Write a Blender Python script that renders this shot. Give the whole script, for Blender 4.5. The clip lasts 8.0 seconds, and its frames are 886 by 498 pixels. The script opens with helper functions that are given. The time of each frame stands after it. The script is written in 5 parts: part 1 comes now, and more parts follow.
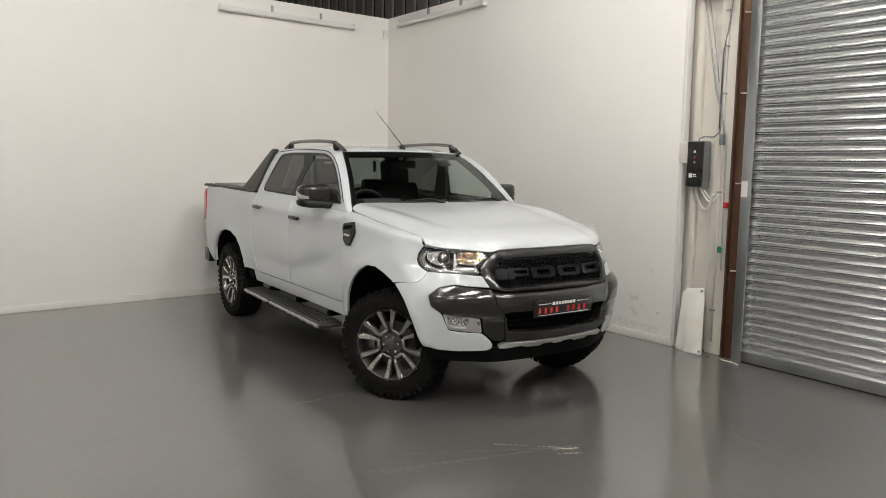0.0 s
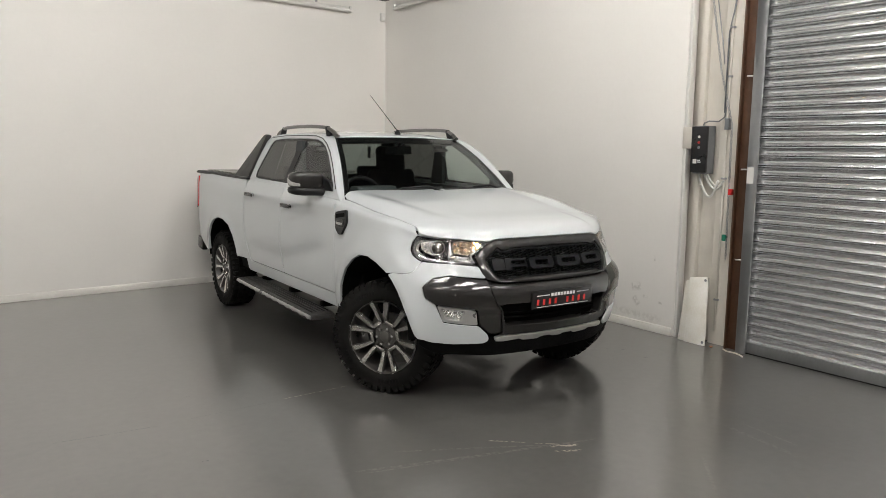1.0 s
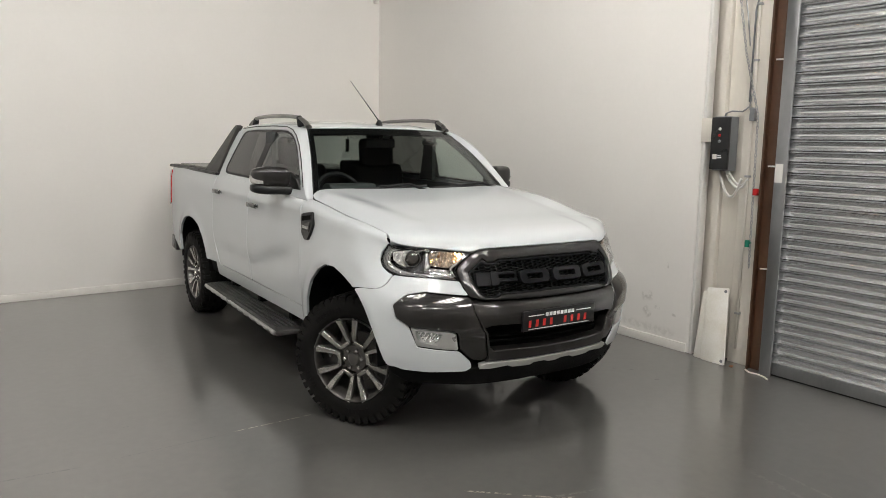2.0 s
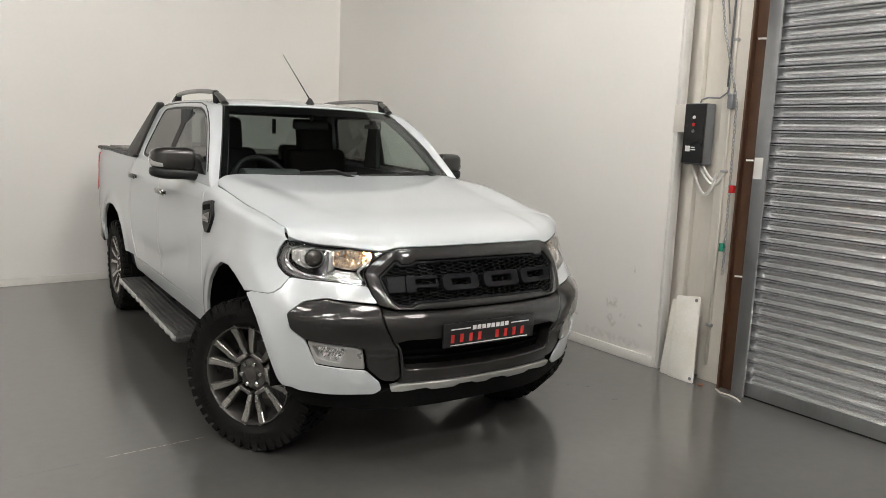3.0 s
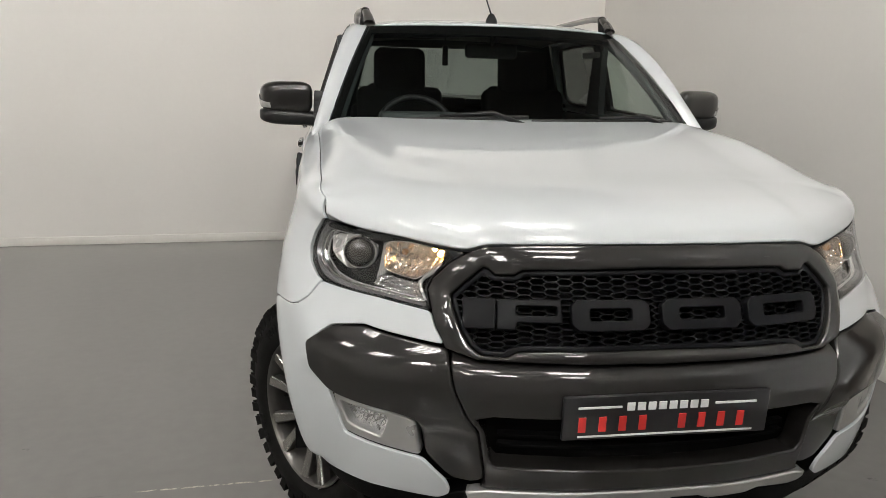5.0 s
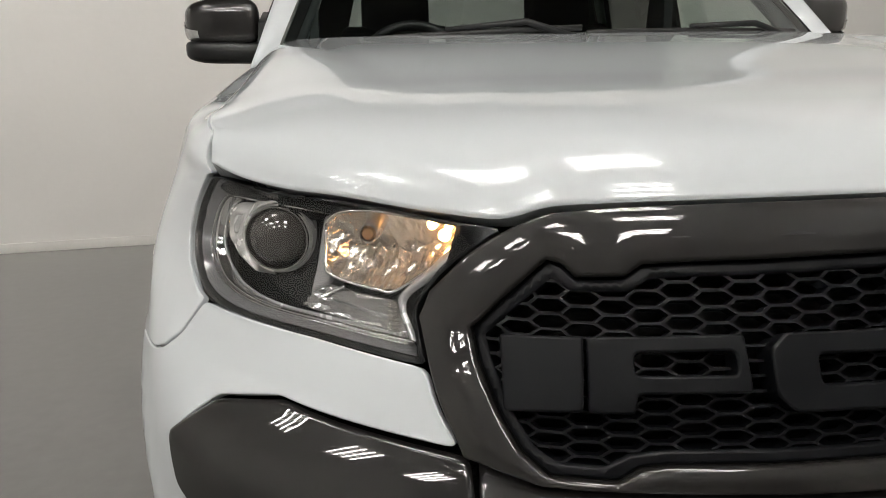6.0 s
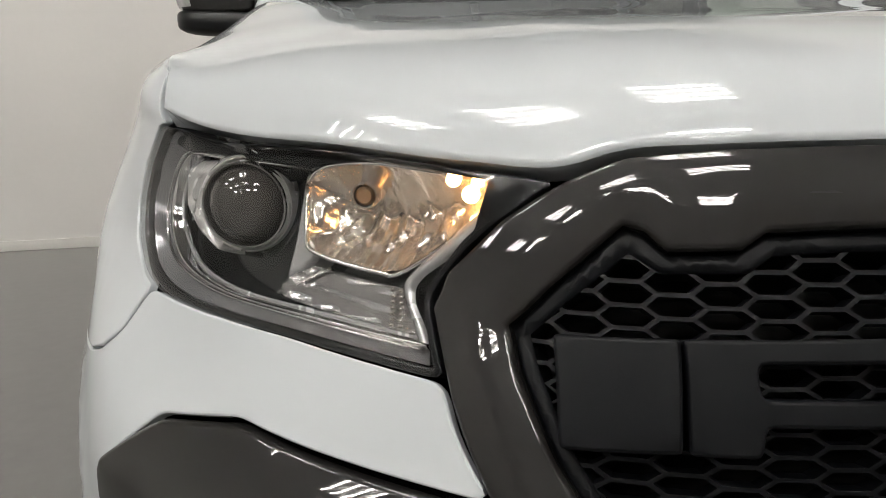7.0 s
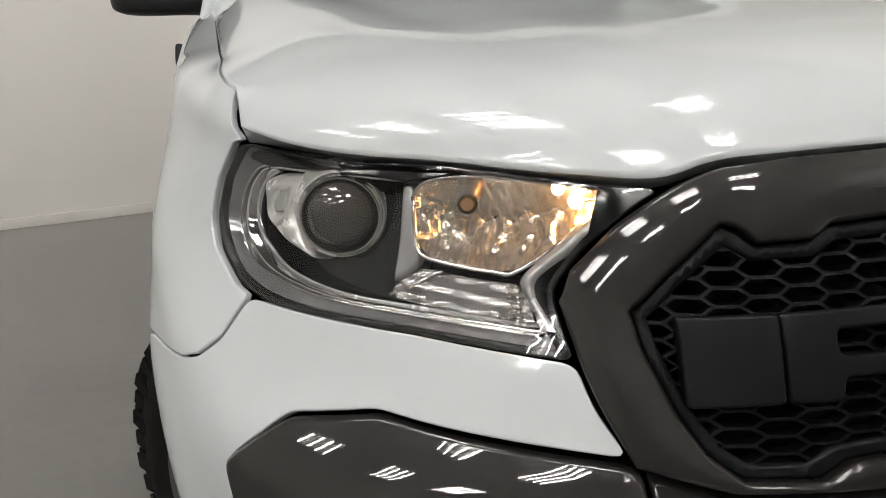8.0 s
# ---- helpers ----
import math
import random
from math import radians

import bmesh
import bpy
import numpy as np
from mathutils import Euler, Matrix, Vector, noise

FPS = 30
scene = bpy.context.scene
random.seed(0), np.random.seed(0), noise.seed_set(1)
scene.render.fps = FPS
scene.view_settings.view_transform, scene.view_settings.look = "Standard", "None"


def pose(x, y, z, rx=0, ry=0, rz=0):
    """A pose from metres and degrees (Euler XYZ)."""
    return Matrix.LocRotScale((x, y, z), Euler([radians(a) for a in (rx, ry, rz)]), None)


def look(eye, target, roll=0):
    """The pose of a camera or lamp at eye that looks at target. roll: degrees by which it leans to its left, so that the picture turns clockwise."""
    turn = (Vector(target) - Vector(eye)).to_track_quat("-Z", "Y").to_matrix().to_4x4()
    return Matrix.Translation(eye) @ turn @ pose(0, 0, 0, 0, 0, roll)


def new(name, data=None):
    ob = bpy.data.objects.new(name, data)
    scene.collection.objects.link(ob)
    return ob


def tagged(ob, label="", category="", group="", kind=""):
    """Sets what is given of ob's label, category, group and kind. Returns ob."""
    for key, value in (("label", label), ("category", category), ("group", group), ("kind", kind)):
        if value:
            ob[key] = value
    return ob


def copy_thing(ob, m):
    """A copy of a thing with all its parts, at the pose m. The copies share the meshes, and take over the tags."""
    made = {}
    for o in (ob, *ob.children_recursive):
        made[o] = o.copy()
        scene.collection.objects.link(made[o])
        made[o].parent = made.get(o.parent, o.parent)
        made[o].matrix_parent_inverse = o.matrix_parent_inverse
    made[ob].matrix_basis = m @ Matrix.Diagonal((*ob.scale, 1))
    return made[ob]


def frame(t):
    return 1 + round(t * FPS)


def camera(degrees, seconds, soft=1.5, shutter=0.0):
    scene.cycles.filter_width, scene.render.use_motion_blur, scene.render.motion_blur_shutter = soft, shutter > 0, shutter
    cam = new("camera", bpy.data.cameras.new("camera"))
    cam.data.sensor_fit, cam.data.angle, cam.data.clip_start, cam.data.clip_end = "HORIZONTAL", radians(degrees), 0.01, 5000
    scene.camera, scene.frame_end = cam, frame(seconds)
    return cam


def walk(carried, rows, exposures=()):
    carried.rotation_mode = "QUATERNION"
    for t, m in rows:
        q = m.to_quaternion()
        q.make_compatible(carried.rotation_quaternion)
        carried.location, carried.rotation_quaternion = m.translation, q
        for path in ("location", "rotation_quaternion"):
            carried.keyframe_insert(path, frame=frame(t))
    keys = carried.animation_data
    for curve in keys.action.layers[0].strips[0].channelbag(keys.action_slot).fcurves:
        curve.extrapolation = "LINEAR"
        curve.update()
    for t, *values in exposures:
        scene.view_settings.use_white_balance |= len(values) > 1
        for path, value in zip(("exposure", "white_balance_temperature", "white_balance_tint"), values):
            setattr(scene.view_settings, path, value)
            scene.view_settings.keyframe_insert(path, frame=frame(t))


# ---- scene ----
from mathutils.geometry import delaunay_2d_cdt as mathutils_cdt

# ---- camera ----
cam = camera(61.9, 8.0, soft=0.75)
PATH = [
    (0, (-3.411, -4.540, 1.653), (-2.298, -2.894, 1.426), 0.88),
    (0.5, (-3.399, -4.517, 1.659), (-2.287, -2.873, 1.414), 0.79),
    (1, (-3.271, -4.419, 1.653), (-2.165, -2.774, 1.389), 0.78),
    (2.3, (-2.572, -3.832, 1.666), (-1.500, -2.167, 1.380), 1.10),
    (2.5, (-2.486, -3.787, 1.634), (-1.404, -2.127, 1.359), 1.49),
    (3, (-2.043, -3.600, 1.601), (-0.948, -1.953, 1.302), 2.29),
    (3.5, (-1.678, -3.374, 1.581), (-0.724, -1.646, 1.257), 2.94),
    (4, (-1.313, -3.070, 1.571), (-0.511, -1.273, 1.218), 3.02),
    (4.5, (-0.967, -2.808, 1.538), (-0.400, -0.930, 1.148), 2.35),
    (5, (-0.800, -2.488, 1.478), (-0.490, -0.559, 1.047), 1.37),
    (5.2, (-0.760, -2.280, 1.460), (-0.484, -0.350, 1.015), 0.98),
    (6.3, (-0.608, -1.330, 1.156), (-0.357, 0.604, 0.714), -1.61),
    (6.5, (-0.609, -1.286, 1.136), (-0.370, 0.654, 0.711), -1.27),
    (7, (-0.605, -1.270, 1.149), (-0.390, 0.671, 0.718), -1.02),
    (7.5, (-0.647, -1.318, 1.162), (-0.410, 0.619, 0.723), -1.21),
    (8, (-0.805, -1.305, 1.221), (-0.312, 0.548, 0.652), -3.03),
]
walk(cam, [(t, look(eye, target, roll)) for t, eye, target, roll in PATH],
     [(0, -0.09), (1.2, -0.09), (3, -0.03), (4.5, -0.09), (5.2, -0.16), (6.5, -0.28), (8, -0.29)])

# ---- light ----
world = bpy.data.worlds.new("world")
scene.world = world
world.use_nodes = True
world.node_tree.nodes["Background"].inputs["Color"].default_value = (0.9, 0.95, 1.0, 1)
world.node_tree.nodes["Background"].inputs["Strength"].default_value = 0.006
TUBE_STRENGTH = 150.0


# ---- materials ----
def nodes_of(name):
    m = bpy.data.materials.new(name)
    m.use_nodes = True
    return m, m.node_tree.nodes, m.node_tree.links, m.node_tree.nodes["Principled BSDF"]


def surface(name, color, rough=0.5, metal=0.0, coat=0.0, coat_rough=0.05, vary=0.08, scale=3.0, fine=60.0,
            bump=0.0, bump_scale=80.0, rough_vary=0.08, spec=0.5, stretch=(1, 1, 1), dirt=None):
    """A principled surface whose colour and gloss vary at two scales."""
    m, n, l, p = nodes_of(name)
    tc = n.new("ShaderNodeTexCoord")
    mp = n.new("ShaderNodeMapping")
    mp.inputs["Scale"].default_value = stretch
    l.new(tc.outputs["Object"], mp.inputs["Vector"])
    big, small = n.new("ShaderNodeTexNoise"), n.new("ShaderNodeTexNoise")
    big.inputs["Scale"].default_value, big.inputs["Detail"].default_value = scale, 5
    small.inputs["Scale"].default_value, small.inputs["Detail"].default_value = fine, 3
    for t in (big, small):
        l.new(mp.outputs["Vector"], t.inputs["Vector"])
    add = n.new("ShaderNodeMath")
    add.operation = "ADD"
    l.new(big.outputs["Fac"], add.inputs[0])
    half = n.new("ShaderNodeMath")
    half.operation = "MULTIPLY"
    half.inputs[1].default_value = 0.35
    l.new(small.outputs["Fac"], half.inputs[0])
    l.new(half.outputs[0], add.inputs[1])
    ramp = n.new("ShaderNodeMapRange")
    ramp.inputs["From Min"].default_value, ramp.inputs["From Max"].default_value = 0.4, 0.95
    l.new(add.outputs[0], ramp.inputs["Value"])
    mix = n.new("ShaderNodeMix")
    mix.data_type = "RGBA"
    low = [c * (1 - vary) for c in color]
    high = [min(1, c * (1 + vary)) for c in color]
    if dirt:
        low = list(dirt)
    mix.inputs["A"].default_value, mix.inputs["B"].default_value = (*low, 1), (*high, 1)
    l.new(ramp.outputs["Result"], mix.inputs["Factor"])
    l.new(mix.outputs["Result"], p.inputs["Base Color"])
    rr = n.new("ShaderNodeMapRange")
    rr.inputs["To Min"].default_value, rr.inputs["To Max"].default_value = max(0, rough - rough_vary), min(1, rough + rough_vary)
    rr.inputs["From Min"].default_value, rr.inputs["From Max"].default_value = 0.35, 0.65
    l.new(big.outputs["Fac"], rr.inputs["Value"])
    l.new(rr.outputs["Result"], p.inputs["Roughness"])
    p.inputs["Metallic"].default_value = metal
    p.inputs["Coat Weight"].default_value, p.inputs["Coat Roughness"].default_value = coat, coat_rough
    p.inputs["Specular IOR Level"].default_value = spec
    if bump:
        b, bn = n.new("ShaderNodeBump"), n.new("ShaderNodeTexNoise")
        bn.inputs["Scale"].default_value, bn.inputs["Detail"].default_value = bump_scale, 4
        l.new(mp.outputs["Vector"], bn.inputs["Vector"])
        l.new(bn.outputs["Fac"], b.inputs["Height"])
        b.inputs["Strength"].default_value, b.inputs["Distance"].default_value = bump, 0.004
        l.new(b.outputs["Normal"], p.inputs["Normal"])
    return m


def pane(name, tint, ior=1.5, rough=0.0):
    """A thin pane: tinted see-through sheet with a mirror sheen."""
    m = bpy.data.materials.new(name)
    m.use_nodes = True
    n, l = m.node_tree.nodes, m.node_tree.links
    n.remove(n["Principled BSDF"])
    tr, gl, lw, mx = (n.new("ShaderNode" + k) for k in ("BsdfTransparent", "BsdfGlossy", "LayerWeight", "MixShader"))
    tr.inputs["Color"].default_value = (*tint, 1)
    gl.inputs["Roughness"].default_value = rough
    lw.inputs["Blend"].default_value = 0.5
    steep, sheen = n.new("ShaderNodeMath"), n.new("ShaderNodeMath")
    steep.operation, sheen.operation = "POWER", "MULTIPLY_ADD"
    steep.inputs[1].default_value = 5.0
    low = ((ior - 1) / (ior + 1)) ** 2 * 1.6            # both faces of the sheet
    sheen.inputs[1].default_value, sheen.inputs[2].default_value = 1 - low, low
    l.new(lw.outputs["Facing"], steep.inputs[0]), l.new(steep.outputs[0], sheen.inputs[0])
    l.new(sheen.outputs[0], mx.inputs[0]), l.new(tr.outputs[0], mx.inputs[1]), l.new(gl.outputs[0], mx.inputs[2])
    l.new(mx.outputs[0], n["Material Output"].inputs["Surface"])
    return m


def glowing(name, color, strength):
    m, n, l, p = nodes_of(name)
    p.inputs["Base Color"].default_value = (*color, 1)
    p.inputs["Emission Color"].default_value = (*color, 1)
    p.inputs["Emission Strength"].default_value = strength
    return m


M_WALL = surface("wall_paint", (0.83, 0.81, 0.775), 0.55, vary=0.025, scale=0.9, fine=25, bump=0.06, bump_scale=140, rough_vary=0.1)
M_WALL_TOP = surface("partition_white", (0.76, 0.75, 0.72), 0.45, vary=0.03, scale=2)
M_SKIRT = surface("skirting_paint", (0.72, 0.70, 0.66), 0.4, vary=0.06, scale=6, bump=0.05)
M_CREAM = surface("cream_steel_paint", (0.70, 0.665, 0.60), 0.45, vary=0.06, scale=5, fine=40, bump=0.08, bump_scale=60, stretch=(1, 1, 0.3))
M_BROWN = surface("red_oxide_steel", (0.075, 0.035, 0.018), 0.5, vary=0.25, scale=8, bump=0.15, bump_scale=90)
M_GALV = surface("galvanised_steel", (0.42, 0.43, 0.44), 0.38, metal=0.9, vary=0.12, scale=6, fine=50, stretch=(1, 1, 0.4))
M_SLAT = surface("shutter_steel", (0.90, 0.91, 0.92), 0.25, metal=0.86, vary=0.03, scale=1.5, fine=12, rough_vary=0.0, stretch=(1, 0.1, 1))
# near-black that puts missing light into the colour: outer wall and slat joints
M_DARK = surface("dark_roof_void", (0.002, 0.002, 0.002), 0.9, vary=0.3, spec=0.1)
M_CLAD = surface("roof_cladding", (0.16, 0.15, 0.14), 0.5, metal=0.3, vary=0.15, scale=2)
M_BLACK_BOX = surface("black_enclosure", (0.012, 0.012, 0.013), 0.35, vary=0.3, scale=8)
M_GREY_PLASTIC = surface("grey_enclosure_side", (0.20, 0.21, 0.22), 0.45, vary=0.1)
M_WHITE_PLASTIC = surface("white_plastic", (0.75, 0.74, 0.71), 0.4, vary=0.04)
M_RED_PLASTIC = surface("red_plastic", (0.55, 0.015, 0.015), 0.4, vary=0.1)
M_GREEN_PLASTIC = surface("green_plastic", (0.01, 0.20, 0.12), 0.4, vary=0.1)
M_BAR_WHITE = surface("white_print", (0.80, 0.80, 0.80), 0.5, vary=0.02)
M_BAR_RED = surface("red_print", (0.62, 0.035, 0.03), 0.45, vary=0.04)
M_TUBE = glowing("lit_tube", (1.0, 0.965, 0.92), TUBE_STRENGTH)

M_PAINT = surface("white_car_paint", (0.575, 0.605, 0.62), 0.55, spec=0.25, coat=1.0, coat_rough=0.018, vary=0.008, rough_vary=0.03, scale=2)
M_GREY_PAINT = surface("dark_grey_metallic_paint", (0.0120, 0.0111, 0.0103), 0.45, metal=0.0, spec=0.16, coat=1.0, coat_rough=0.006, vary=0.10, scale=3, fine=900, rough_vary=0.04)
M_PLASTIC = surface("black_plastic", (0.008, 0.0085, 0.009), 0.45, spec=0.3, vary=0.15, scale=8, fine=200, bump=0.05, bump_scale=600)
M_SATIN = surface("satin_black", (0.0038, 0.0042, 0.005), 0.42, vary=0.12, scale=6, rough_vary=0.05, spec=0.14, bump=0.05, bump_scale=900)
M_GRAIN = surface("grained_black_plastic", (0.0035, 0.0035, 0.0035), 0.65, vary=0.15, spec=0.1, bump=0.2, bump_scale=500)
M_STEP = surface("step_plastic", (0.030, 0.029, 0.028), 0.5, vary=0.2, scale=12, bump=0.1, bump_scale=300)
# near-black: shade of deep openings put into the colour; also black trim and underbody
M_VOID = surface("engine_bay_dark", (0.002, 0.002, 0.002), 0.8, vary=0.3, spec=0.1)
M_RUBBER = surface("tyre_rubber", (0.006, 0.0057, 0.0053), 0.75, spec=0.12, vary=0.25, scale=10, fine=120, bump=0.15, bump_scale=200)
M_SEAL = surface("rubber_seal", (0.012, 0.012, 0.012), 0.55, vary=0.1)
M_ALLOY = surface("machined_alloy", (0.52, 0.51, 0.49), 0.26, metal=1.0, vary=0.05, fine=300)
M_ALLOY_DARK = surface("dark_alloy_paint", (0.09, 0.085, 0.08), 0.35, metal=0.7, coat=0.6, vary=0.1)
M_CHROME = surface("chrome", (0.86, 0.86, 0.86), 0.06, metal=1.0, vary=0.01, rough_vary=0.02)
M_SILVER = surface("silver_painted_trim", (0.46, 0.46, 0.45), 0.35, metal=0.7, vary=0.06)
M_RAIL = surface("grey_rail_paint", (0.22, 0.21, 0.20), 0.35, metal=0.6, coat=0.5, vary=0.06)
M_DISC = surface("brake_iron", (0.20, 0.19, 0.18), 0.4, metal=0.9, vary=0.2)
M_CLOTH = surface("seat_cloth", (0.020, 0.020, 0.022), 0.9, vary=0.3, scale=20, bump=0.2, bump_scale=300)
M_DASH = surface("dashboard_plastic", (0.034, 0.040, 0.041), 0.6, vary=0.12, bump=0.1, bump_scale=400)
M_LINING = surface("cab_lining", (0.30, 0.29, 0.27), 0.8, vary=0.08)
M_SCREEN = pane("windscreen_glass", (0.72, 0.80, 0.77))
M_REAR = pane("smoky_rear_glass", (0.30, 0.32, 0.31))
M_BOARD = surface("white_board", (0.86, 0.85, 0.82), 0.45, vary=0.05, scale=5, dirt=(0.74, 0.71, 0.62))
M_SIDE = pane("tinted_side_glass", (0.17, 0.17, 0.165))
M_DOOR_GLASS = pane("door_glass", (0.60, 0.66, 0.63))
M_LENS = pane("clear_lamp_lens", (0.95, 0.95, 0.95), ior=1.45)
M_TAIL = surface("red_tail_lens", (0.50, 0.012, 0.015), 0.12, coat=1.0, vary=0.1)
M_INDICATOR = surface("pale_indicator", (0.55, 0.55, 0.53), 0.12, coat=1.0, metal=0.3, vary=0.25, scale=40)


# ---- mesh helpers ----
def mesh_object(name, verts, faces, material, parent=None, label="", smooth=False, matrix=None):
    me = bpy.data.meshes.new(name)
    me.from_pydata([tuple(map(float, v)) for v in verts], [], faces)
    me.materials.append(material)
    if smooth:
        me.polygons.foreach_set("use_smooth", [True] * len(me.polygons))
    me.update()
    ob = new(name, me)
    if parent:
        ob.parent = parent
    if matrix:
        ob.matrix_basis = matrix
    if label:
        ob["label"] = label
    return ob


def part(name, bm, material, parent=None, label="", smooth=False, matrix=None):
    me = bpy.data.meshes.new(name)
    bmesh.ops.recalc_face_normals(bm, faces=bm.faces)
    bm.to_mesh(me)
    bm.free()
    me.materials.append(material)
    if smooth:
        me.polygons.foreach_set("use_smooth", [True] * len(me.polygons))
        me.set_sharp_from_angle(angle=radians(smooth if smooth is not True else 40))
    ob = new(name, me)
    if parent:
        ob.parent = parent
    if matrix:
        ob.matrix_basis = matrix
    if label:
        ob["label"] = label
    return ob


def thing(name, label, category, m=None, group="", kind=""):
    ob = new(name)
    if m:
        ob.matrix_basis = m
    return tagged(ob, label, category, group, kind)


def box(bm, x0, x1, y0, y1, z0, z1, bevel=0.0, m=None, segments=2):
    """A box with rounded edges, added to bm."""
    made = bmesh.ops.create_cube(bm, size=1.0)["verts"]
    bmesh.ops.scale(bm, vec=(x1 - x0, y1 - y0, z1 - z0), verts=made)
    bmesh.ops.translate(bm, vec=((x0 + x1) / 2, (y0 + y1) / 2, (z0 + z1) / 2), verts=made)
    edges = list({e for v in made for e in v.link_edges})
    if bevel:
        made = bmesh.ops.bevel(bm, geom=edges, offset=bevel, segments=segments, affect="EDGES", profile=0.5)["verts"]
    if m:
        bmesh.ops.transform(bm, matrix=m, verts=list({v for v in made}))
    return bm


def a_box(name, x0, x1, y0, y1, z0, z1, material, parent=None, label="", bevel=0.004, m=None):
    return part(name, box(bmesh.new(), x0, x1, y0, y1, z0, z1, bevel), material, parent, label, smooth=30, matrix=m)


def tube_along(points, radius, sides=10, closed=False):
    """Verts and faces of a round bar along points; radius may be a list."""
    pts = [Vector(p) for p in points]
    n = len(pts)
    radii = radius if isinstance(radius, (list, tuple)) else [radius] * n
    verts, faces, side = [], [], None
    for i, p in enumerate(pts):
        a, b = (pts[i - 1], pts[(i + 1) % n]) if closed else (pts[max(i - 1, 0)], pts[min(i + 1, n - 1)])
        d = (b - a).normalized()
        side = (Vector((0, 0, 1)) if abs(d.z) < 0.9 else Vector((1, 0, 0))) if side is None else side
        u = (side - d * side.dot(d)).normalized()
        side, w = u, d.cross(u)
        for k in range(sides):
            t = 2 * math.pi * k / sides
            verts.append(p + radii[i] * (math.cos(t) * u + math.sin(t) * w))
    for i in range(n if closed else n - 1):
        j = (i + 1) % n
        for k in range(sides):
            faces.append((i * sides + k, i * sides + (k + 1) % sides, j * sides + (k + 1) % sides, j * sides + k))
    if not closed:
        faces += [tuple(range(sides))[::-1], tuple(range((n - 1) * sides, n * sides))]
    return verts, faces


def bar(name, points, radius, material, parent=None, label="", sides=10, closed=False):
    v, f = tube_along(points, radius, sides, closed)
    return mesh_object(name, v, f, material, parent, label, smooth=True)


def lathe(name, profile, material, parent=None, label="", turns=48, matrix=None, axis="x", smooth=40):
    """A turned shape: profile of (along, radius) round the x axis."""
    bm = bmesh.new()
    rings = []
    for a, r in profile:
        rings.append([bm.verts.new((a, r * math.cos(2 * math.pi * k / turns), r * math.sin(2 * math.pi * k / turns))) for k in range(turns)]
                     if r > 1e-6 else [bm.verts.new((a, 0, 0))])
    for p, q in zip(rings, rings[1:]):
        for k in range(turns):
            j = (k + 1) % turns
            if len(p) == 1:
                bm.faces.new((p[0], q[j], q[k]))
            elif len(q) == 1:
                bm.faces.new((p[k], p[j], q[0]))
            else:
                bm.faces.new((p[k], p[j], q[j], q[k]))
    return part(name, bm, material, parent, label, smooth=smooth, matrix=matrix)


def prism(name, outline, y0, y1, material, parent=None, label="", bevel=0.0, plane="xz", smooth=30, matrix=None):
    """A plate cut to an outline in plane xz, yz or xy and given thickness along the third axis."""
    bm = bmesh.new()
    put = {"xz": lambda a, b, c: (a, c, b), "yz": lambda a, b, c: (c, a, b), "xy": lambda a, b, c: (a, b, c)}[plane]
    low = [bm.verts.new(put(a, b, y0)) for a, b in outline]
    high = [bm.verts.new(put(a, b, y1)) for a, b in outline]
    bm.faces.new(low), bm.faces.new(high[::-1])
    n = len(outline)
    for i in range(n):
        bm.faces.new((low[i], high[i], high[(i + 1) % n], low[(i + 1) % n]))
    bmesh.ops.recalc_face_normals(bm, faces=bm.faces)
    if bevel:
        bmesh.ops.bevel(bm, geom=list(bm.edges), offset=bevel, segments=2, affect="EDGES", profile=0.5)
    return part(name, bm, material, parent, label, smooth=smooth, matrix=matrix)


def rounded(points, r, n=5):
    """An outline with its corners rounded; r one radius, or one for each corner."""
    pts, out = [Vector(p).to_2d() for p in points], []
    for i, p in enumerate(pts):
        a, b = pts[i - 1], pts[(i + 1) % len(pts)]
        rad = r[i] if isinstance(r, (list, tuple)) else r
        d = min(rad, 0.45 * (a - p).length, 0.45 * (b - p).length)
        if d < 1e-4:
            out.append(p)
            continue
        u, w = p + (a - p).normalized() * d, p + (b - p).normalized() * d
        for k in range(n + 1):
            t = k / n
            out.append((1 - t) ** 2 * u + 2 * t * (1 - t) * p + t * t * w)
    return [(p.x, p.y) for p in out]



# ---- the workshop corner ----
ROOM = pose(1.965, 4.885, 0, 0, 0, 2.1)     # origin in the wall corner; +x and +y lie behind the walls
TOP = 3.70
BAY = ROOM @ pose(0, -0.08, 0)           # the column bay and the shutter
REAR = ROOM @ pose(0, 0, 0, 0, 0, 2.6)    # the rear wall is not quite square to the side wall


def room_box(name, x0, x1, y0, y1, z0, z1, material, parent=None, label="", bevel=0.003):
    return a_box(name, x0, x1, y0, y1, z0, z1, material, parent, label, bevel, None if parent else ROOM)


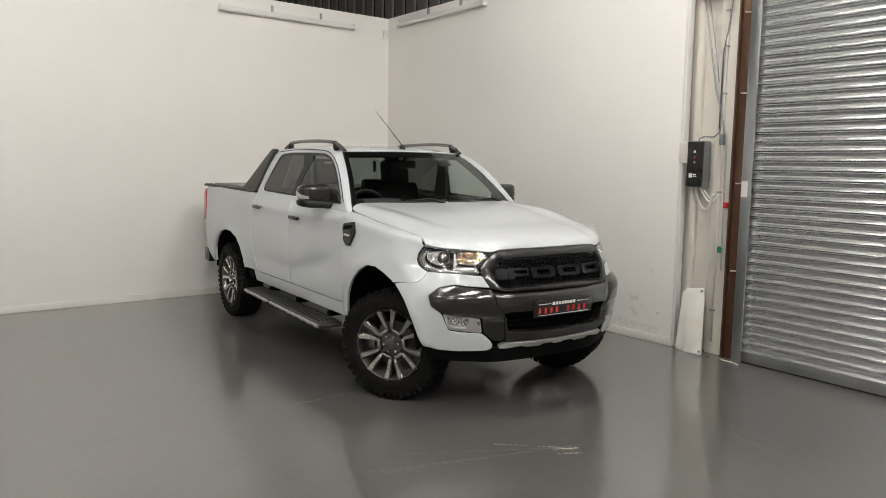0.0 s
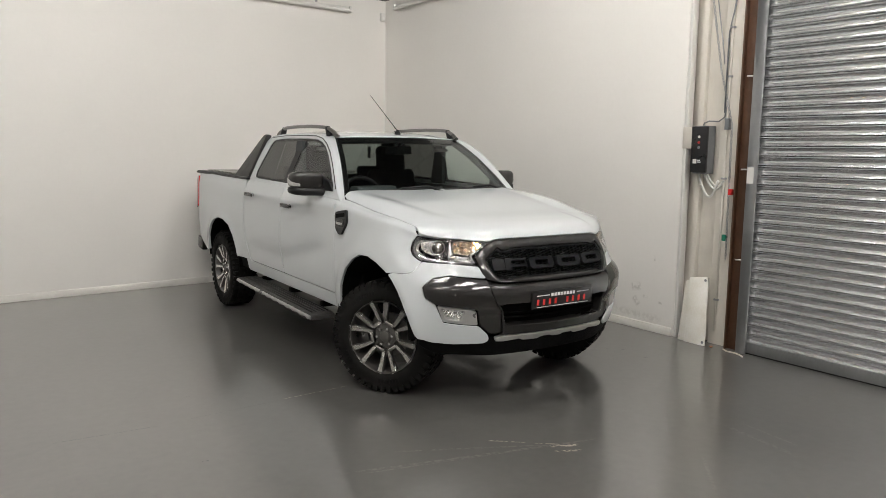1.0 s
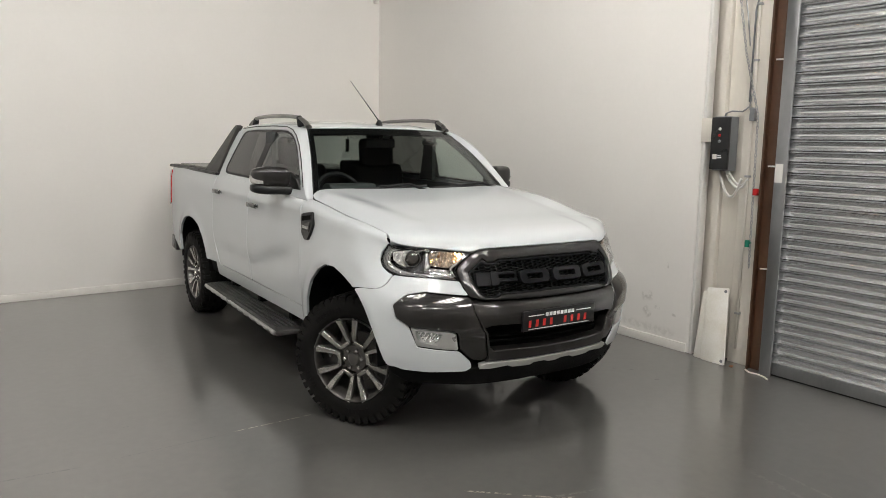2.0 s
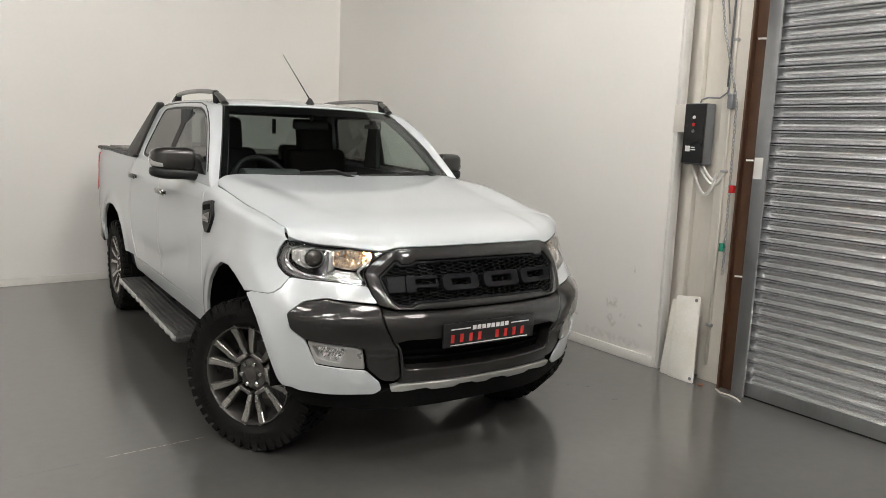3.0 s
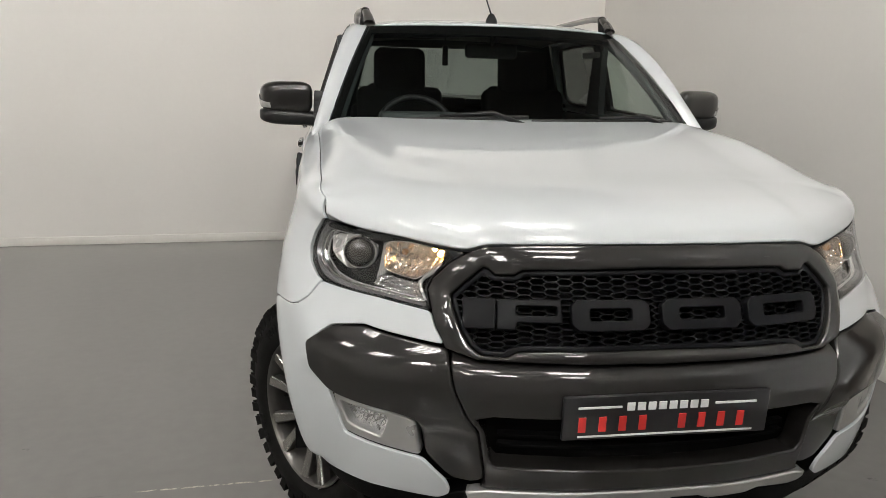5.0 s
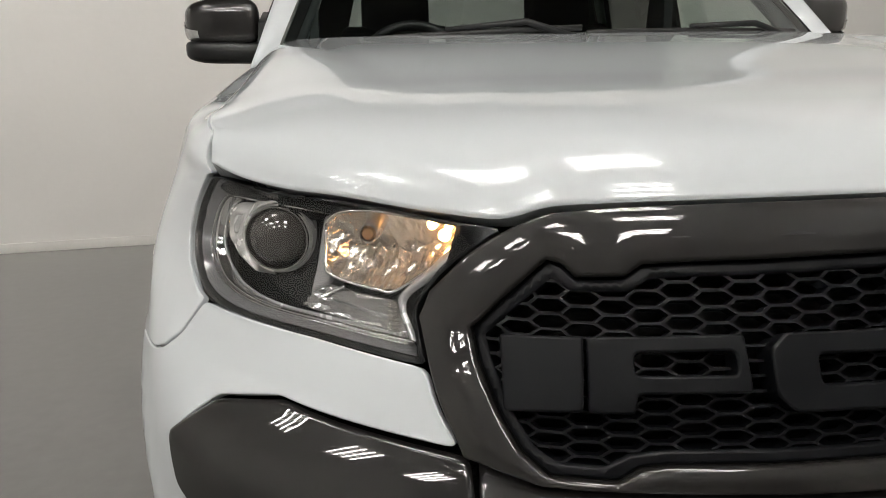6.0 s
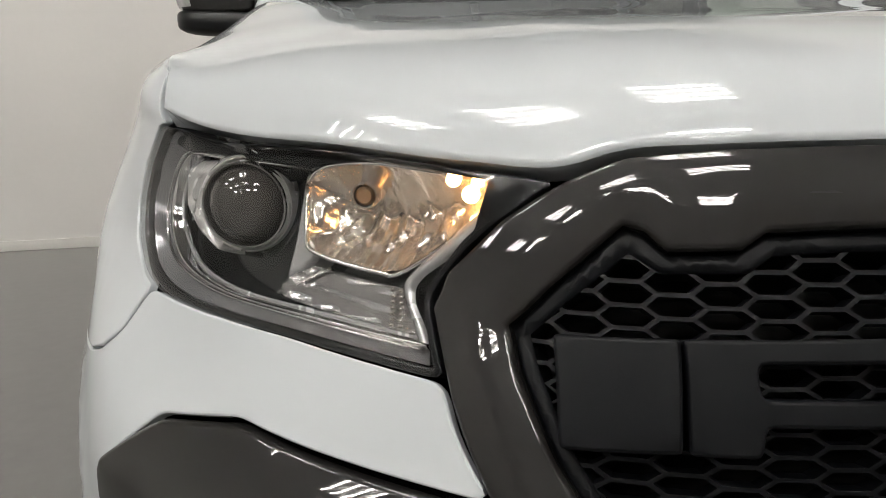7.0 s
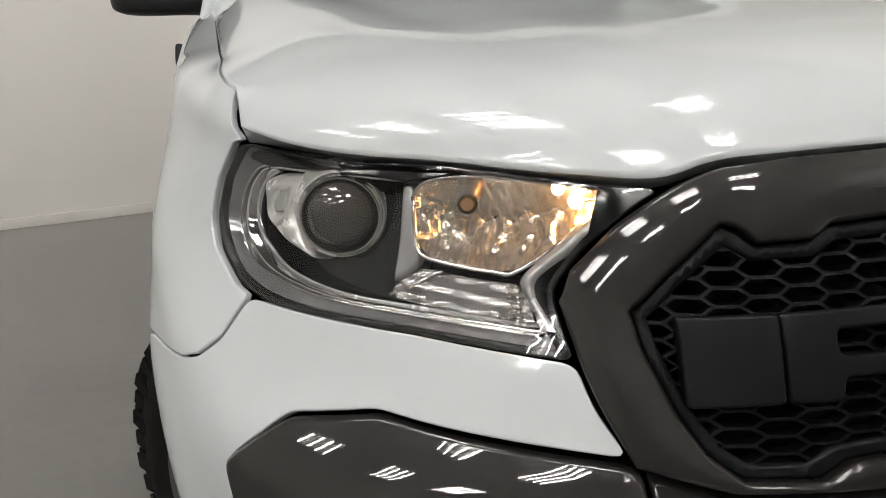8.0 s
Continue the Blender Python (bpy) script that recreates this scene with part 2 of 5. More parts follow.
def build_room():
    floor = tagged(room_box("floor", -14, 5, -16, 5, -0.2, 0, M_FLOOR, bevel=0), "glossy grey painted concrete workshop floor with scuffs", "floor", kind="structure")
    tagged(a_box("wall_rear", -14.5, 0.05, 0, 0.12, 0, TOP, M_WALL, None, "", 0.002, REAR), "plain white painted partition wall behind the pickup", "wall", kind="structure")
    tagged(room_box("wall_side", 0, 0.12, -5.02, 0.12, 0, TOP, M_WALL_SIDE, bevel=0.002), "plain white painted partition wall ending beside a steel column", "wall", kind="structure")
    tagged(room_box("trim", 0.002, 0.06, -5.05, -5.023, 0, TOP, M_WALL_TOP), "white end trim of the partition wall", "trim", kind="structure")
    tagged(a_box("baseboard", -14.4, -0.016, -0.014, -0.001, 0, 0.075, M_SKIRT, None, "", 0.003, REAR), "low white skirting along the rear wall", "skirting", kind="structure")
    tagged(room_box("baseboard", -0.014, -0.001, -5.0, -0.02, 0, 0.075, M_SKIRT), "low white skirting along the side wall", "skirting", kind="structure")
    # its darkness is painted: near-black colour in place of an unlit wall
    tagged(room_box("wall_outer", -14, 5, 4.8, 5, 0, 7, M_DARK, bevel=0), "shed wall behind the partition, coloured near black as if unlit", "wall", kind="structure")
    tagged(room_box("ceiling", -14, 5, -16, 5, 7, 7.2, M_ROOF, bevel=0), "dark shed roof high overhead", "ceiling", kind="structure")
    # out of view: made white to bounce light onto the pickup's side
    tagged(room_box("wall_far_side", -14.2, -14, -16, 5, 0, 7, M_WALL_TOP, bevel=0), "unseen white wall added to bounce light onto the pickup", "wall", kind="structure")
    # two walls out of view, added dark so that glossy surfaces mirror less
    tagged(room_box("wall_back", -14, 5, -16.2, -16, 0, 7, M_HALL, bevel=0), "unseen dark wall added to close the hall and darken reflections", "wall", kind="structure")
    tagged(room_box("wall_shutter_side", 0.1, 0.3, -16, -9.66, 0, 7, M_HALL, bevel=0), "unseen dark wall beyond the shutter, added to darken reflections", "wall", kind="structure")
    # ribbed cladding above the side partition
    bm = bmesh.new()
    for k in range(60):
        y = 4.7 - 0.3 * k
        for a, b, d in ((0, 0.16, 0.0), (0.17, 0.29, 0.05)):
            box(bm, 0.46 + d, 0.50 + d, y - b, y - a, 3.0, 7)
    tagged(part("wall_cladding", bm, M_CLAD, matrix=ROOM), "ribbed grey metal cladding above the partition", "cladding", kind="structure")
    tagged(room_box("wall_lining", 0.40, 0.44, -16, 5, 0, 3.0, M_CREAM, bevel=0), "pale lining behind the partition", "wall", kind="structure")
    tagged(room_box("lintel", 0.16, 0.30, -9.8, -5.0, 3.95, 7, M_CLAD, bevel=0), "cladding over the shutter", "wall", kind="structure")


def build_column():
    col = thing("steel_column", "cream painted steel column with pipework beside shutter", "column", BAY)
    room_box("web", 0.15, 0.17, -5.44, -4.9, 0, 3.9, M_CREAM, col)
    room_box("flange", 0.085, 0.15, -5.44, -5.24, 0, 3.9, M_CREAM, col, bevel=0.006)
    room_box("flange", 0.10, 0.15, -5.06, -5.0, 0, 3.9, M_CREAM, col, bevel=0.006)
    room_box("head_plate", 0.06, 0.16, -5.44, -5.0, 3.14, 3.18, M_CREAM, col)
    post = thing("door_post", "dark brown steel channel post beside the roller shutter", "post", BAY)
    room_box("channel_web", 0.06, 0.075, -5.56, -5.45, 0, 3.9, M_BROWN, post)
    room_box("channel_side", 0.02, 0.075, -5.46, -5.445, 0, 3.9, M_BROWN, post)
    for z in (0.779, 1.532, 2.287, 2.95):
        bar("bolt", [(0.06, -5.555, z), (0.03, -5.52, z), (0.02, -5.50, z)], 0.006, M_WHITE_PLASTIC, post, "pale bolt")
    guide = thing("shutter_guide", "grey galvanised guide channel of roller shutter", "guide rail", BAY)
    room_box("face", -0.005, 0.012, -5.66, -5.57, 0, 3.9, M_GALV, guide)
    room_box("return", 0.014, 0.09, -5.585, -5.57, 0, 3.9, M_GALV, guide)
    room_box("sticker", -0.009, -0.0055, -5.634, -5.577, 1.42, 1.552, M_WHITE_PLASTIC, guide, "small pale safety sticker", bevel=0)


def build_shutter():
    shutter = thing("roller_shutter", "closed galvanised steel roller shutter with curved slats", "roller shutter", BAY)
    pitch = 0.0775
    prof = []
    for k in range(9):                                   # one hollow lath, then its rolled hinge
        t = k / 8
        prof.append((0.030 + 0.014 * math.sin(math.pi * t), 0.006 + t * 0.054))
    prof += [(0.052, 0.0615), (0.053, 0.0635), (0.036, 0.0650), (0.031, 0.0680), (0.031, 0.0715), (0.036, 0.0745), (0.053, 0.0760), (0.053, 0.0785), (0.030, 0.0835)]
    verts, faces = [], []
    n = len(prof)
    for y in (-5.60, -9.5):
        verts += [(x, y, z) for x, z in prof]
        verts += [(x + 0.0025, y, z) for x, z in prof]
    for i in range(n - 1):
        if i in (9, 15):                                 # open joints beside the hinge roll
            continue
        faces.append((i, i + 1, 2 * n + i + 1, 2 * n + i))
        faces.append((n + i + 1, n + i, 3 * n + i, 3 * n + i + 1))
    first = mesh_object("slat", verts, faces, M_SLAT, shutter, smooth=True)
    first.data.set_sharp_from_angle(angle=radians(50))
    first.location = (0, 0, 0.095)
    for k in range(1, 48):
        ob = new("slat", first.data)
        ob.parent, ob.location = shutter, (0, 0, 0.095 + k * pitch)
    room_box("bottom_rail", 0.025, 0.065, -9.5, -5.60, 0.012, 0.098, M_GALV, shutter, "flat steel bottom rail")
    room_box("rubber_strip", 0.03, 0.06, -9.5, -5.60, 0.0, 0.011, M_SEAL, shutter)
    # near-black sheet that shows as shade through the open slat joints
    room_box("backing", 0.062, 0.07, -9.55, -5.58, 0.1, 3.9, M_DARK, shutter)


def wall_batten(name_label, m):
    light = thing("wall_batten", name_label, "light fitting", m)
    a_box("body", -0.95, 0.95, -0.045, 0, -0.03, 0.03, M_WHITE_PLASTIC, light, "", 0.006)
    lathe("diffuser", [(-0.93, 0), (-0.93, 0.024), (0.93, 0.024), (0.93, 0)], M_WHITE_PLASTIC, light, "unlit white tube", 16, pose(0, -0.05, -0.02))
    for x in (-0.955, 0.93):
        a_box("end_cap", x, x + 0.025, -0.075, -0.002, -0.042, 0.034, M_WHITE_PLASTIC, light, "", 0.004)
    for x in (-0.25, 0.45):
        a_box("hanger", x - 0.012, x + 0.012, -0.03, -0.002, 0.032, 0.11, M_GALV, light, "grey bracket", 0.002)
    return light


def build_wall_things():
    wall_batten("white unlit batten light along the rear wall top", REAR @ pose(-1.55, -0.003, 3.515, 0, 0, 0))
    wall_batten("white unlit batten light along the side wall top", ROOM @ pose(-0.003, -1.27, 3.575, 0, 0, -90))
    pir = thing("alarm_detector", "small white alarm detector high in the wall corner", "detector", REAR)
    part("body", box(bmesh.new(), -0.10, -0.03, -0.05, -0.001, 3.42, 3.53, 0.012), M_WHITE_PLASTIC, pir, smooth=40)
    part("lens", box(bmesh.new(), -0.09, -0.04, -0.058, -0.0505, 3.43, 3.47, 0.006), M_WALL_TOP, pir, smooth=40)
    box_ = thing("control_box", "black shutter control box with buttons on a column", "control box", BAY)
    part("front", box(bmesh.new(), -0.03, -0.004, -5.197, -5.043, 1.495, 1.888, 0.004), M_BLACK_BOX, box_, smooth=30)
    part("casing", box(bmesh.new(), -0.003, 0.12, -5.178, -5.048, 1.485, 1.895, 0.006), M_GREY_PLASTIC, box_, smooth=30)
    for z, mat in ((1.80, M_WHITE_PLASTIC), (1.752, M_RED_PLASTIC), (1.708, M_GREY_PLASTIC)):
        lathe("button", [(-0.037, 0), (-0.037, 0.010), (-0.0305, 0.012), (-0.0305, 0)], mat, box_, "", 16, pose(0, -5.12, z))
    part("sticker", box(bmesh.new(), -0.032, -0.0302, -5.105, -5.068, 1.572, 1.610), M_WHITE_PLASTIC, box_, "white sticker")
    for z, w in ((1.600, 0.03), (1.585, 0.035)):
        part("print", box(bmesh.new(), -0.032, -0.0302, -5.112 - w, -5.112, z - 0.004, z + 0.004), M_BAR_WHITE, box_, "pale print bar")
    a_box("bracket", -0.012, 0.0, -5.04, -4.94, 1.70, 1.885, M_CREAM, box_, "cream steel bracket")
    cables = thing("cables", "grey flexible cables looping below the control box", "cable", BAY)
    for y0, y1, sag, r in ((-5.13, -5.325, 0.10, 0.010), (-5.155, -5.325, 0.075, 0.009), (-5.075, -5.27, 0.17, 0.010)):
        pts = []
        for k in range(17):
            t = k / 16
            y = y0 + (y1 - y0) * t
            z = 1.487 - sag * math.sin(math.pi * min(1, t * 1.05)) ** 0.8 - 0.06 * t
            pts.append((0.06 + 0.02 * math.sin(3 * t), y, z))
        bar("cable", pts, r, M_WHITE_PLASTIC, cables)
    bar("cable", [(0.06, -5.09, 1.89), (0.06, -5.10, 1.92), (0.06, -5.15, 1.935), (0.06, -5.24, 1.93), (0.065, -5.29, 1.965), (0.07, -5.305, 2.06)], 0.006, M_GREY_PLASTIC, cables)
    pipe = thing("conduit", "thin grey conduit clipped to the column", "conduit", BAY)
    bar("pipe", [(0.07, -5.315, 0.12), (0.07, -5.315, 1.2), (0.07, -5.315, 2.5), (0.07, -5.32, 3.3), (0.07, -5.35, 3.6)], 0.011, M_CREAM, pipe)
    bar("pipe", [(0.068, -5.285, 2.0), (0.068, -5.285, 2.66), (0.06, -5.33, 2.85), (0.05, -5.38, 3.2)], 0.007, M_GREY_PLASTIC, pipe)
    for z in (0.4, 1.45, 1.95, 2.3, 2.7, 3.0):
        a_box("clip", 0.055, 0.084, -5.335, -5.295, z - 0.008, z + 0.008, M_GALV, pipe, "", 0.002)
    a_box("junction", 0.045, 0.084, -5.345, -5.305, 1.86, 1.95, M_GREY_PLASTIC, pipe, "small grey junction", 0.004)
    chain = thing("hand_chain", "looped steel hand chain with coloured end links", "chain", BAY)
    link = []
    for k in range(12):
        t = 2 * math.pi * k / 12
        link.append((0, 0.008 * math.cos(t), 0.016 * math.sin(t)))
    v, f = tube_along(link, 0.0028, 6, closed=True)
    me = None
    line = [(0.03, -5.10, 3.15), (0.03, -5.255, 2.355), (0.03, -5.387, 1.90), (0.03, -5.395, 1.34), (0.03, -5.405, 0.74)]
    lens = [0.0]
    for a, b in zip(line, line[1:]):
        lens.append(lens[-1] + (Vector(b) - Vector(a)).length)
    count = int(lens[-1] / 0.025)
    for k in range(count):
        d = k * 0.025
        i = max(j for j in range(len(lens) - 1) if lens[j] <= d)
        a, b = Vector(line[i]), Vector(line[i + 1])
        p = a.lerp(b, (d - lens[i]) / (lens[i + 1] - lens[i]))
        tilt = math.degrees(math.atan2(-(b - a).y, -(b - a).z))
        if me is None:
            ob = mesh_object("link", v, f, M_GALV, chain, smooth=True)
            me = ob.data
        else:
            ob = new("link", me)
            ob.parent = chain
        ob.matrix_basis = pose(*p, -tilt, 0, 0) @ pose(0, 0, 0, 0, 0, 0 if k % 2 else 90)
    v2, f2 = tube_along([(0.033, -5.14, 3.15), (0.033, -5.25, 2.6), (0.033, -5.28, 2.40)], 0.005, 6)
    mesh_object("loop_side", v2, f2, M_GALV, chain, smooth=True)
    a_box("red_link", 0.012, 0.045, -5.432, -5.398, 1.315, 1.365, M_RED_PLASTIC, chain, "red plastic chain marker")
    a_box("green_link", 0.012, 0.045, -5.400, -5.366, 0.925, 0.978, M_GREEN_PLASTIC, chain, "green plastic chain marker")
    for k, (y, tilt, x) in enumerate(((-5.21, -9, -0.062), (-5.155, -6, -0.045))):
        b = thing("leaning_board", "narrow white board leaning against the column", "board", BAY @ pose(x, y, 0.0005, 0, 4.2 if k == 0 else 4.0, 0), group="leaning boards")
        outline = rounded([(-0.104, 0.0), (0.105, 0.0), (0.113, 0.575), (-0.074, 0.60)] if k == 0 else [(-0.09, 0.0), (0.13, 0.0), (0.10, 0.54), (-0.09, 0.55)], 0.014, 4)
        prism("panel", outline, 0, 0.014, M_BOARD, b, bevel=0.003, plane="yz")
        for yy, zz in ((0.052, 0.57), (0.08, 0.03)) if k == 0 else ():
            lathe("screw", [(-0.003, 0), (-0.003, 0.012), (0.0005, 0.012)], M_GREY_PLASTIC, b, "dark washer", 12, pose(-0.001, -yy, zz))
    debris = thing("cable_offcut", "short pale cable lying on floor by the post", "cable")
    pts = [(-0.02, -5.47, 0.006), (-0.06, -5.53, 0.007), (-0.05, -5.60, 0.006), (-0.07, -5.66, 0.006), (-0.10, -5.70, 0.006)]
    debris.matrix_basis = BAY
    bar("strand", pts, 0.006, M_CREAM, debris)
    leaf = thing("dead_leaf", "small brown dead leaf on the floor", "leaf", BAY @ pose(-0.035, -5.364, 0.004, 0, 0, 30))
    prism("blade", [(-0.03, 0), (-0.01, 0.016), (0.02, 0.012), (0.034, 0), (0.015, -0.014), (-0.015, -0.012)], 0, 0.004, M_LEAF, leaf, plane="xy")


def build_lamps():
    """Hanging four-tube fittings overhead, as the glossy paint mirrors them."""
    spots = [(x, y) for y in (-11.9, -8.9, -5.7) for x in (-9.5, -6.9, -4.3, -1.7)]
    first = None
    for x, y in spots:
        m = ROOM @ pose(x, y, 5.6)
        if first is None:
            first = thing("ceiling_light", "hanging white four-tube ceiling light, switched on", "ceiling light", m, "ceiling lights")
            a_box("tray", -0.62, 0.62, -0.55, 0.55, 0.03, 0.08, M_WHITE_PLASTIC, first)
            for k in range(4):
                yy = -0.45 + 0.30 * k
                lathe("tube", [(-0.58, 0), (-0.58, 0.013), (0.58, 0.013), (0.58, 0)], M_TUBE, first, "lit tube", 8, pose(0, yy, 0))
            for xx in (-0.5, 0.5):
                bar("wire", [(xx, 0, 0.08), (xx, 0, 1.39)], 0.003, M_GALV, first, sides=6)
        else:
            copy_thing(first, m)


M_LEAF = surface("dead_leaf_brown", (0.22, 0.09, 0.04), 0.7, vary=0.2)
# greys of the unseen hall walls and the roof, set low to deepen reflections
M_HALL = surface("dim_hall_wall", (0.14, 0.135, 0.13), 0.7, vary=0.1)
M_ROOF = surface("roof_sheet", (0.10, 0.10, 0.095), 0.6, vary=0.1)
M_FLOOR = surface("painted_floor", (0.100, 0.0975, 0.0910), 0.35, vary=0.24, scale=0.9, fine=16, rough_vary=0.03, coat=1.0, coat_rough=0.14)
M_FLOOR.node_tree.nodes["Principled BSDF"].inputs["Coat IOR"].default_value = 1.55


def wear_or_glint(material, a, b, width, color, strength, ragged=40.0, upright=False):
    """A streak of wear or of painted reflection from a to b: on the floor in the plan, or upright on the side wall as
    (along the wall, height).
    """
    n, l = material.node_tree.nodes, material.node_tree.links
    base = n["Principled BSDF"].inputs["Base Color"]
    before = base.links[0].from_socket
    inv = ROOM.inverted()
    p, q = (Vector(a), Vector(b)) if upright else ((inv @ Vector((*a, 0))).to_2d(), (inv @ Vector((*b, 0))).to_2d())
    d = q - p
    tc, mp, sep, nz = n.new("ShaderNodeTexCoord"), n.new("ShaderNodeMapping"), n.new("ShaderNodeSeparateXYZ"), n.new("ShaderNodeTexNoise")
    mp.vector_type = "TEXTURE"
    mp.inputs["Location"].default_value = ((p.x + q.x) / 2, (p.y + q.y) / 2, 0)
    mp.inputs["Rotation"].default_value = (0, 0, math.atan2(d.y, d.x))
    mp.inputs["Scale"].default_value = (d.length / 2, width / 2, 1)
    place = tc.outputs["Object"]
    if upright:
        apart, join = n.new("ShaderNodeSeparateXYZ"), n.new("ShaderNodeCombineXYZ")
        l.new(place, apart.inputs[0]), l.new(apart.outputs["Y"], join.inputs["X"]), l.new(apart.outputs["Z"], join.inputs["Y"])
        place = join.outputs[0]
    l.new(place, mp.inputs["Vector"]), l.new(mp.outputs["Vector"], sep.inputs[0])
    nz.inputs["Scale"].default_value, nz.inputs["Detail"].default_value = ragged, 4
    l.new(tc.outputs["Object"], nz.inputs["Vector"])
    fade = []
    for axis, edge in (("X", 0.25), ("Y", 0.7)):
        ab, mr = n.new("ShaderNodeMath"), n.new("ShaderNodeMapRange")
        ab.operation = "ABSOLUTE"
        l.new(sep.outputs[axis], ab.inputs[0])
        mr.inputs["From Min"].default_value, mr.inputs["From Max"].default_value = 1.0, 1.0 - edge
        l.new(ab.outputs[0], mr.inputs["Value"])
        fade.append(mr)
    grain = n.new("ShaderNodeMapRange")
    grain.inputs["From Min"].default_value, grain.inputs["From Max"].default_value = 0.42, 0.58
    grain.inputs["To Max"].default_value = strength
    l.new(nz.outputs["Fac"], grain.inputs["Value"])
    m1, m2, mix = n.new("ShaderNodeMath"), n.new("ShaderNodeMath"), n.new("ShaderNodeMix")
    m1.operation = m2.operation = "MULTIPLY"
    l.new(fade[0].outputs[0], m1.inputs[0]), l.new(fade[1].outputs[0], m1.inputs[1])
    l.new(m1.outputs[0], m2.inputs[0]), l.new(grain.outputs[0], m2.inputs[1])
    mix.data_type = "RGBA"
    l.new(m2.outputs[0], mix.inputs["Factor"]), l.new(before, mix.inputs["A"])
    mix.inputs["B"].default_value = (*color, 1)
    l.new(mix.outputs["Result"], base)


PALE, BUFF, STAIN = (0.22, 0.21, 0.19), (0.60, 0.54, 0.44), (0.012, 0.011, 0.010)
for a, b, width, color, strength in (
        ((-1.69, -1.14), (-0.16, -1.52), 0.03, PALE, 0.7), ((-1.62, -1.19), (-0.60, -1.42), 0.02, PALE, 0.6), ((-1.33, -1.03), (-0.50, -1.43), 0.025, PALE, 0.6),
        # buff streaks near (-0.46, -1.5): worn patch with the tubes' reflection painted in
        ((-0.78, -1.18), (-0.60, -1.33), 0.02, BUFF, 0.8), ((-0.52, -1.44), (-0.36, -1.52), 0.045, BUFF, 1.0), ((-0.55, -1.51), (-0.40, -1.58), 0.03, BUFF, 1.0), ((-0.57, -1.36), (-0.45, -1.45), 0.015, BUFF, 0.8),
        ((-1.52, 0.10), (-1.0, 0.13), 0.014, BUFF, 0.7), ((-2.9, 0.07), (-2.3, 0.03), 0.02, STAIN, 0.5), ((-2.2, 0.05), (-1.5, 0.09), 0.012, STAIN, 0.35),
        ((1.30, -0.13), (1.34, -0.13), 0.03, STAIN, 1.0), ((1.37, -0.22), (1.43, -0.21), 0.03, STAIN, 1.0), ((1.37, -0.47), (1.41, -0.48), 0.03, STAIN, 1.0), ((-2.03, 0.49), (-2.0, 0.48), 0.02, STAIN, 1.0), ((-2.24, -0.62), (-2.2, -0.62), 0.02, STAIN, 1.0),
        ((0.55, -2.3), (0.62, -1.75), 0.05, PALE, 0.3), ((0.70, -2.2), (0.74, -1.8), 0.03, PALE, 0.3), ((-0.2, -2.3), (0.1, -2.0), 0.03, PALE, 0.25)):
    wear_or_glint(M_FLOOR, a, b, width, color, strength)
M_WALL_SIDE = surface("side_wall_paint", (0.86, 0.84, 0.805), 0.55, vary=0.025, scale=0.9, fine=25, bump=0.06, bump_scale=140, rough_vary=0.1)
GRIME = (0.45, 0.43, 0.39)
for a, b, width, strength in (((-4.52, 0.39), (-4.64, 0.41), 0.10, 0.45), ((-4.55, 0.30), (-4.62, 0.22), 0.08, 0.4), ((-4.66, 0.32), (-4.72, 0.31), 0.04, 0.4), ((-4.84, 0.285), (-4.89, 0.28), 0.03, 0.5), ((-4.775, 0.72), (-4.78, 0.66), 0.025, 0.4),
                              ((-4.19, 0.24), (-4.24, 0.23), 0.03, 0.4), ((-4.3, 0.14), (-4.9, 0.12), 0.10, 0.25)):
    wear_or_glint(M_WALL_SIDE, a, b, width, GRIME, strength, 25.0, True)
build_room()
build_column()
build_shutter()
build_wall_things()
build_lamps()

# ---- the shape of the pickup's body ----
# plan control rows: (x, y) from the middle of the nose round the corner and along the side
SK = [0,.25,.455,.63,.83,.99,1.17,1.44,2.04,3.04,3.84,5.24,5.60]
SIDE_Y=[0.0,.6,1.6,2.4,3.8,4.16]
F={.38:[(0,-.84),(.25,-.83),(.45,-.79),(.61,-.71),(.74,-.62),(.81,-.51),(.845,-.34)],
 .55:[(0,-.905),(.25,-.893),(.47,-.842),(.65,-.755),(.775,-.65),(.862,-.535),(.903,-.37)],
 .72:[(0,-.92),(.25,-.908),(.47,-.858),(.66,-.768),(.797,-.66),(.888,-.54),(.929,-.38)],
 .86:[(0,-.915),(.25,-.903),(.47,-.852),(.66,-.757),(.795,-.648),(.888,-.525),(.934,-.37)],
 .93:[(0,-.895),(.25,-.882),(.46,-.832),(.64,-.732),(.775,-.61),(.884,-.487),(.931,-.35)],
 1.02:[(0,-.857),(.25,-.845),(.45,-.80),(.60,-.705),(.762,-.572),(.866,-.425),(.925,-.32)],
 1.13:[(0,-.80),(.25,-.79),(.45,-.752),(.595,-.66),(.732,-.546),(.828,-.430),(.890,-.28)]}
W={.38:[.85,.85,.855,.86,.86,.84],.55:[.905,.88,.885,.89,.89,.865],.72:[.926,.898,.904,.908,.908,.88],.86:[.930,.902,.908,.912,.912,.885],
 .93:[.929,.902,.908,.912,.912,.885],1.02:[.924,.899,.905,.910,.911,.884],1.13:[.902,.889,.897,.902,.905,.879]}
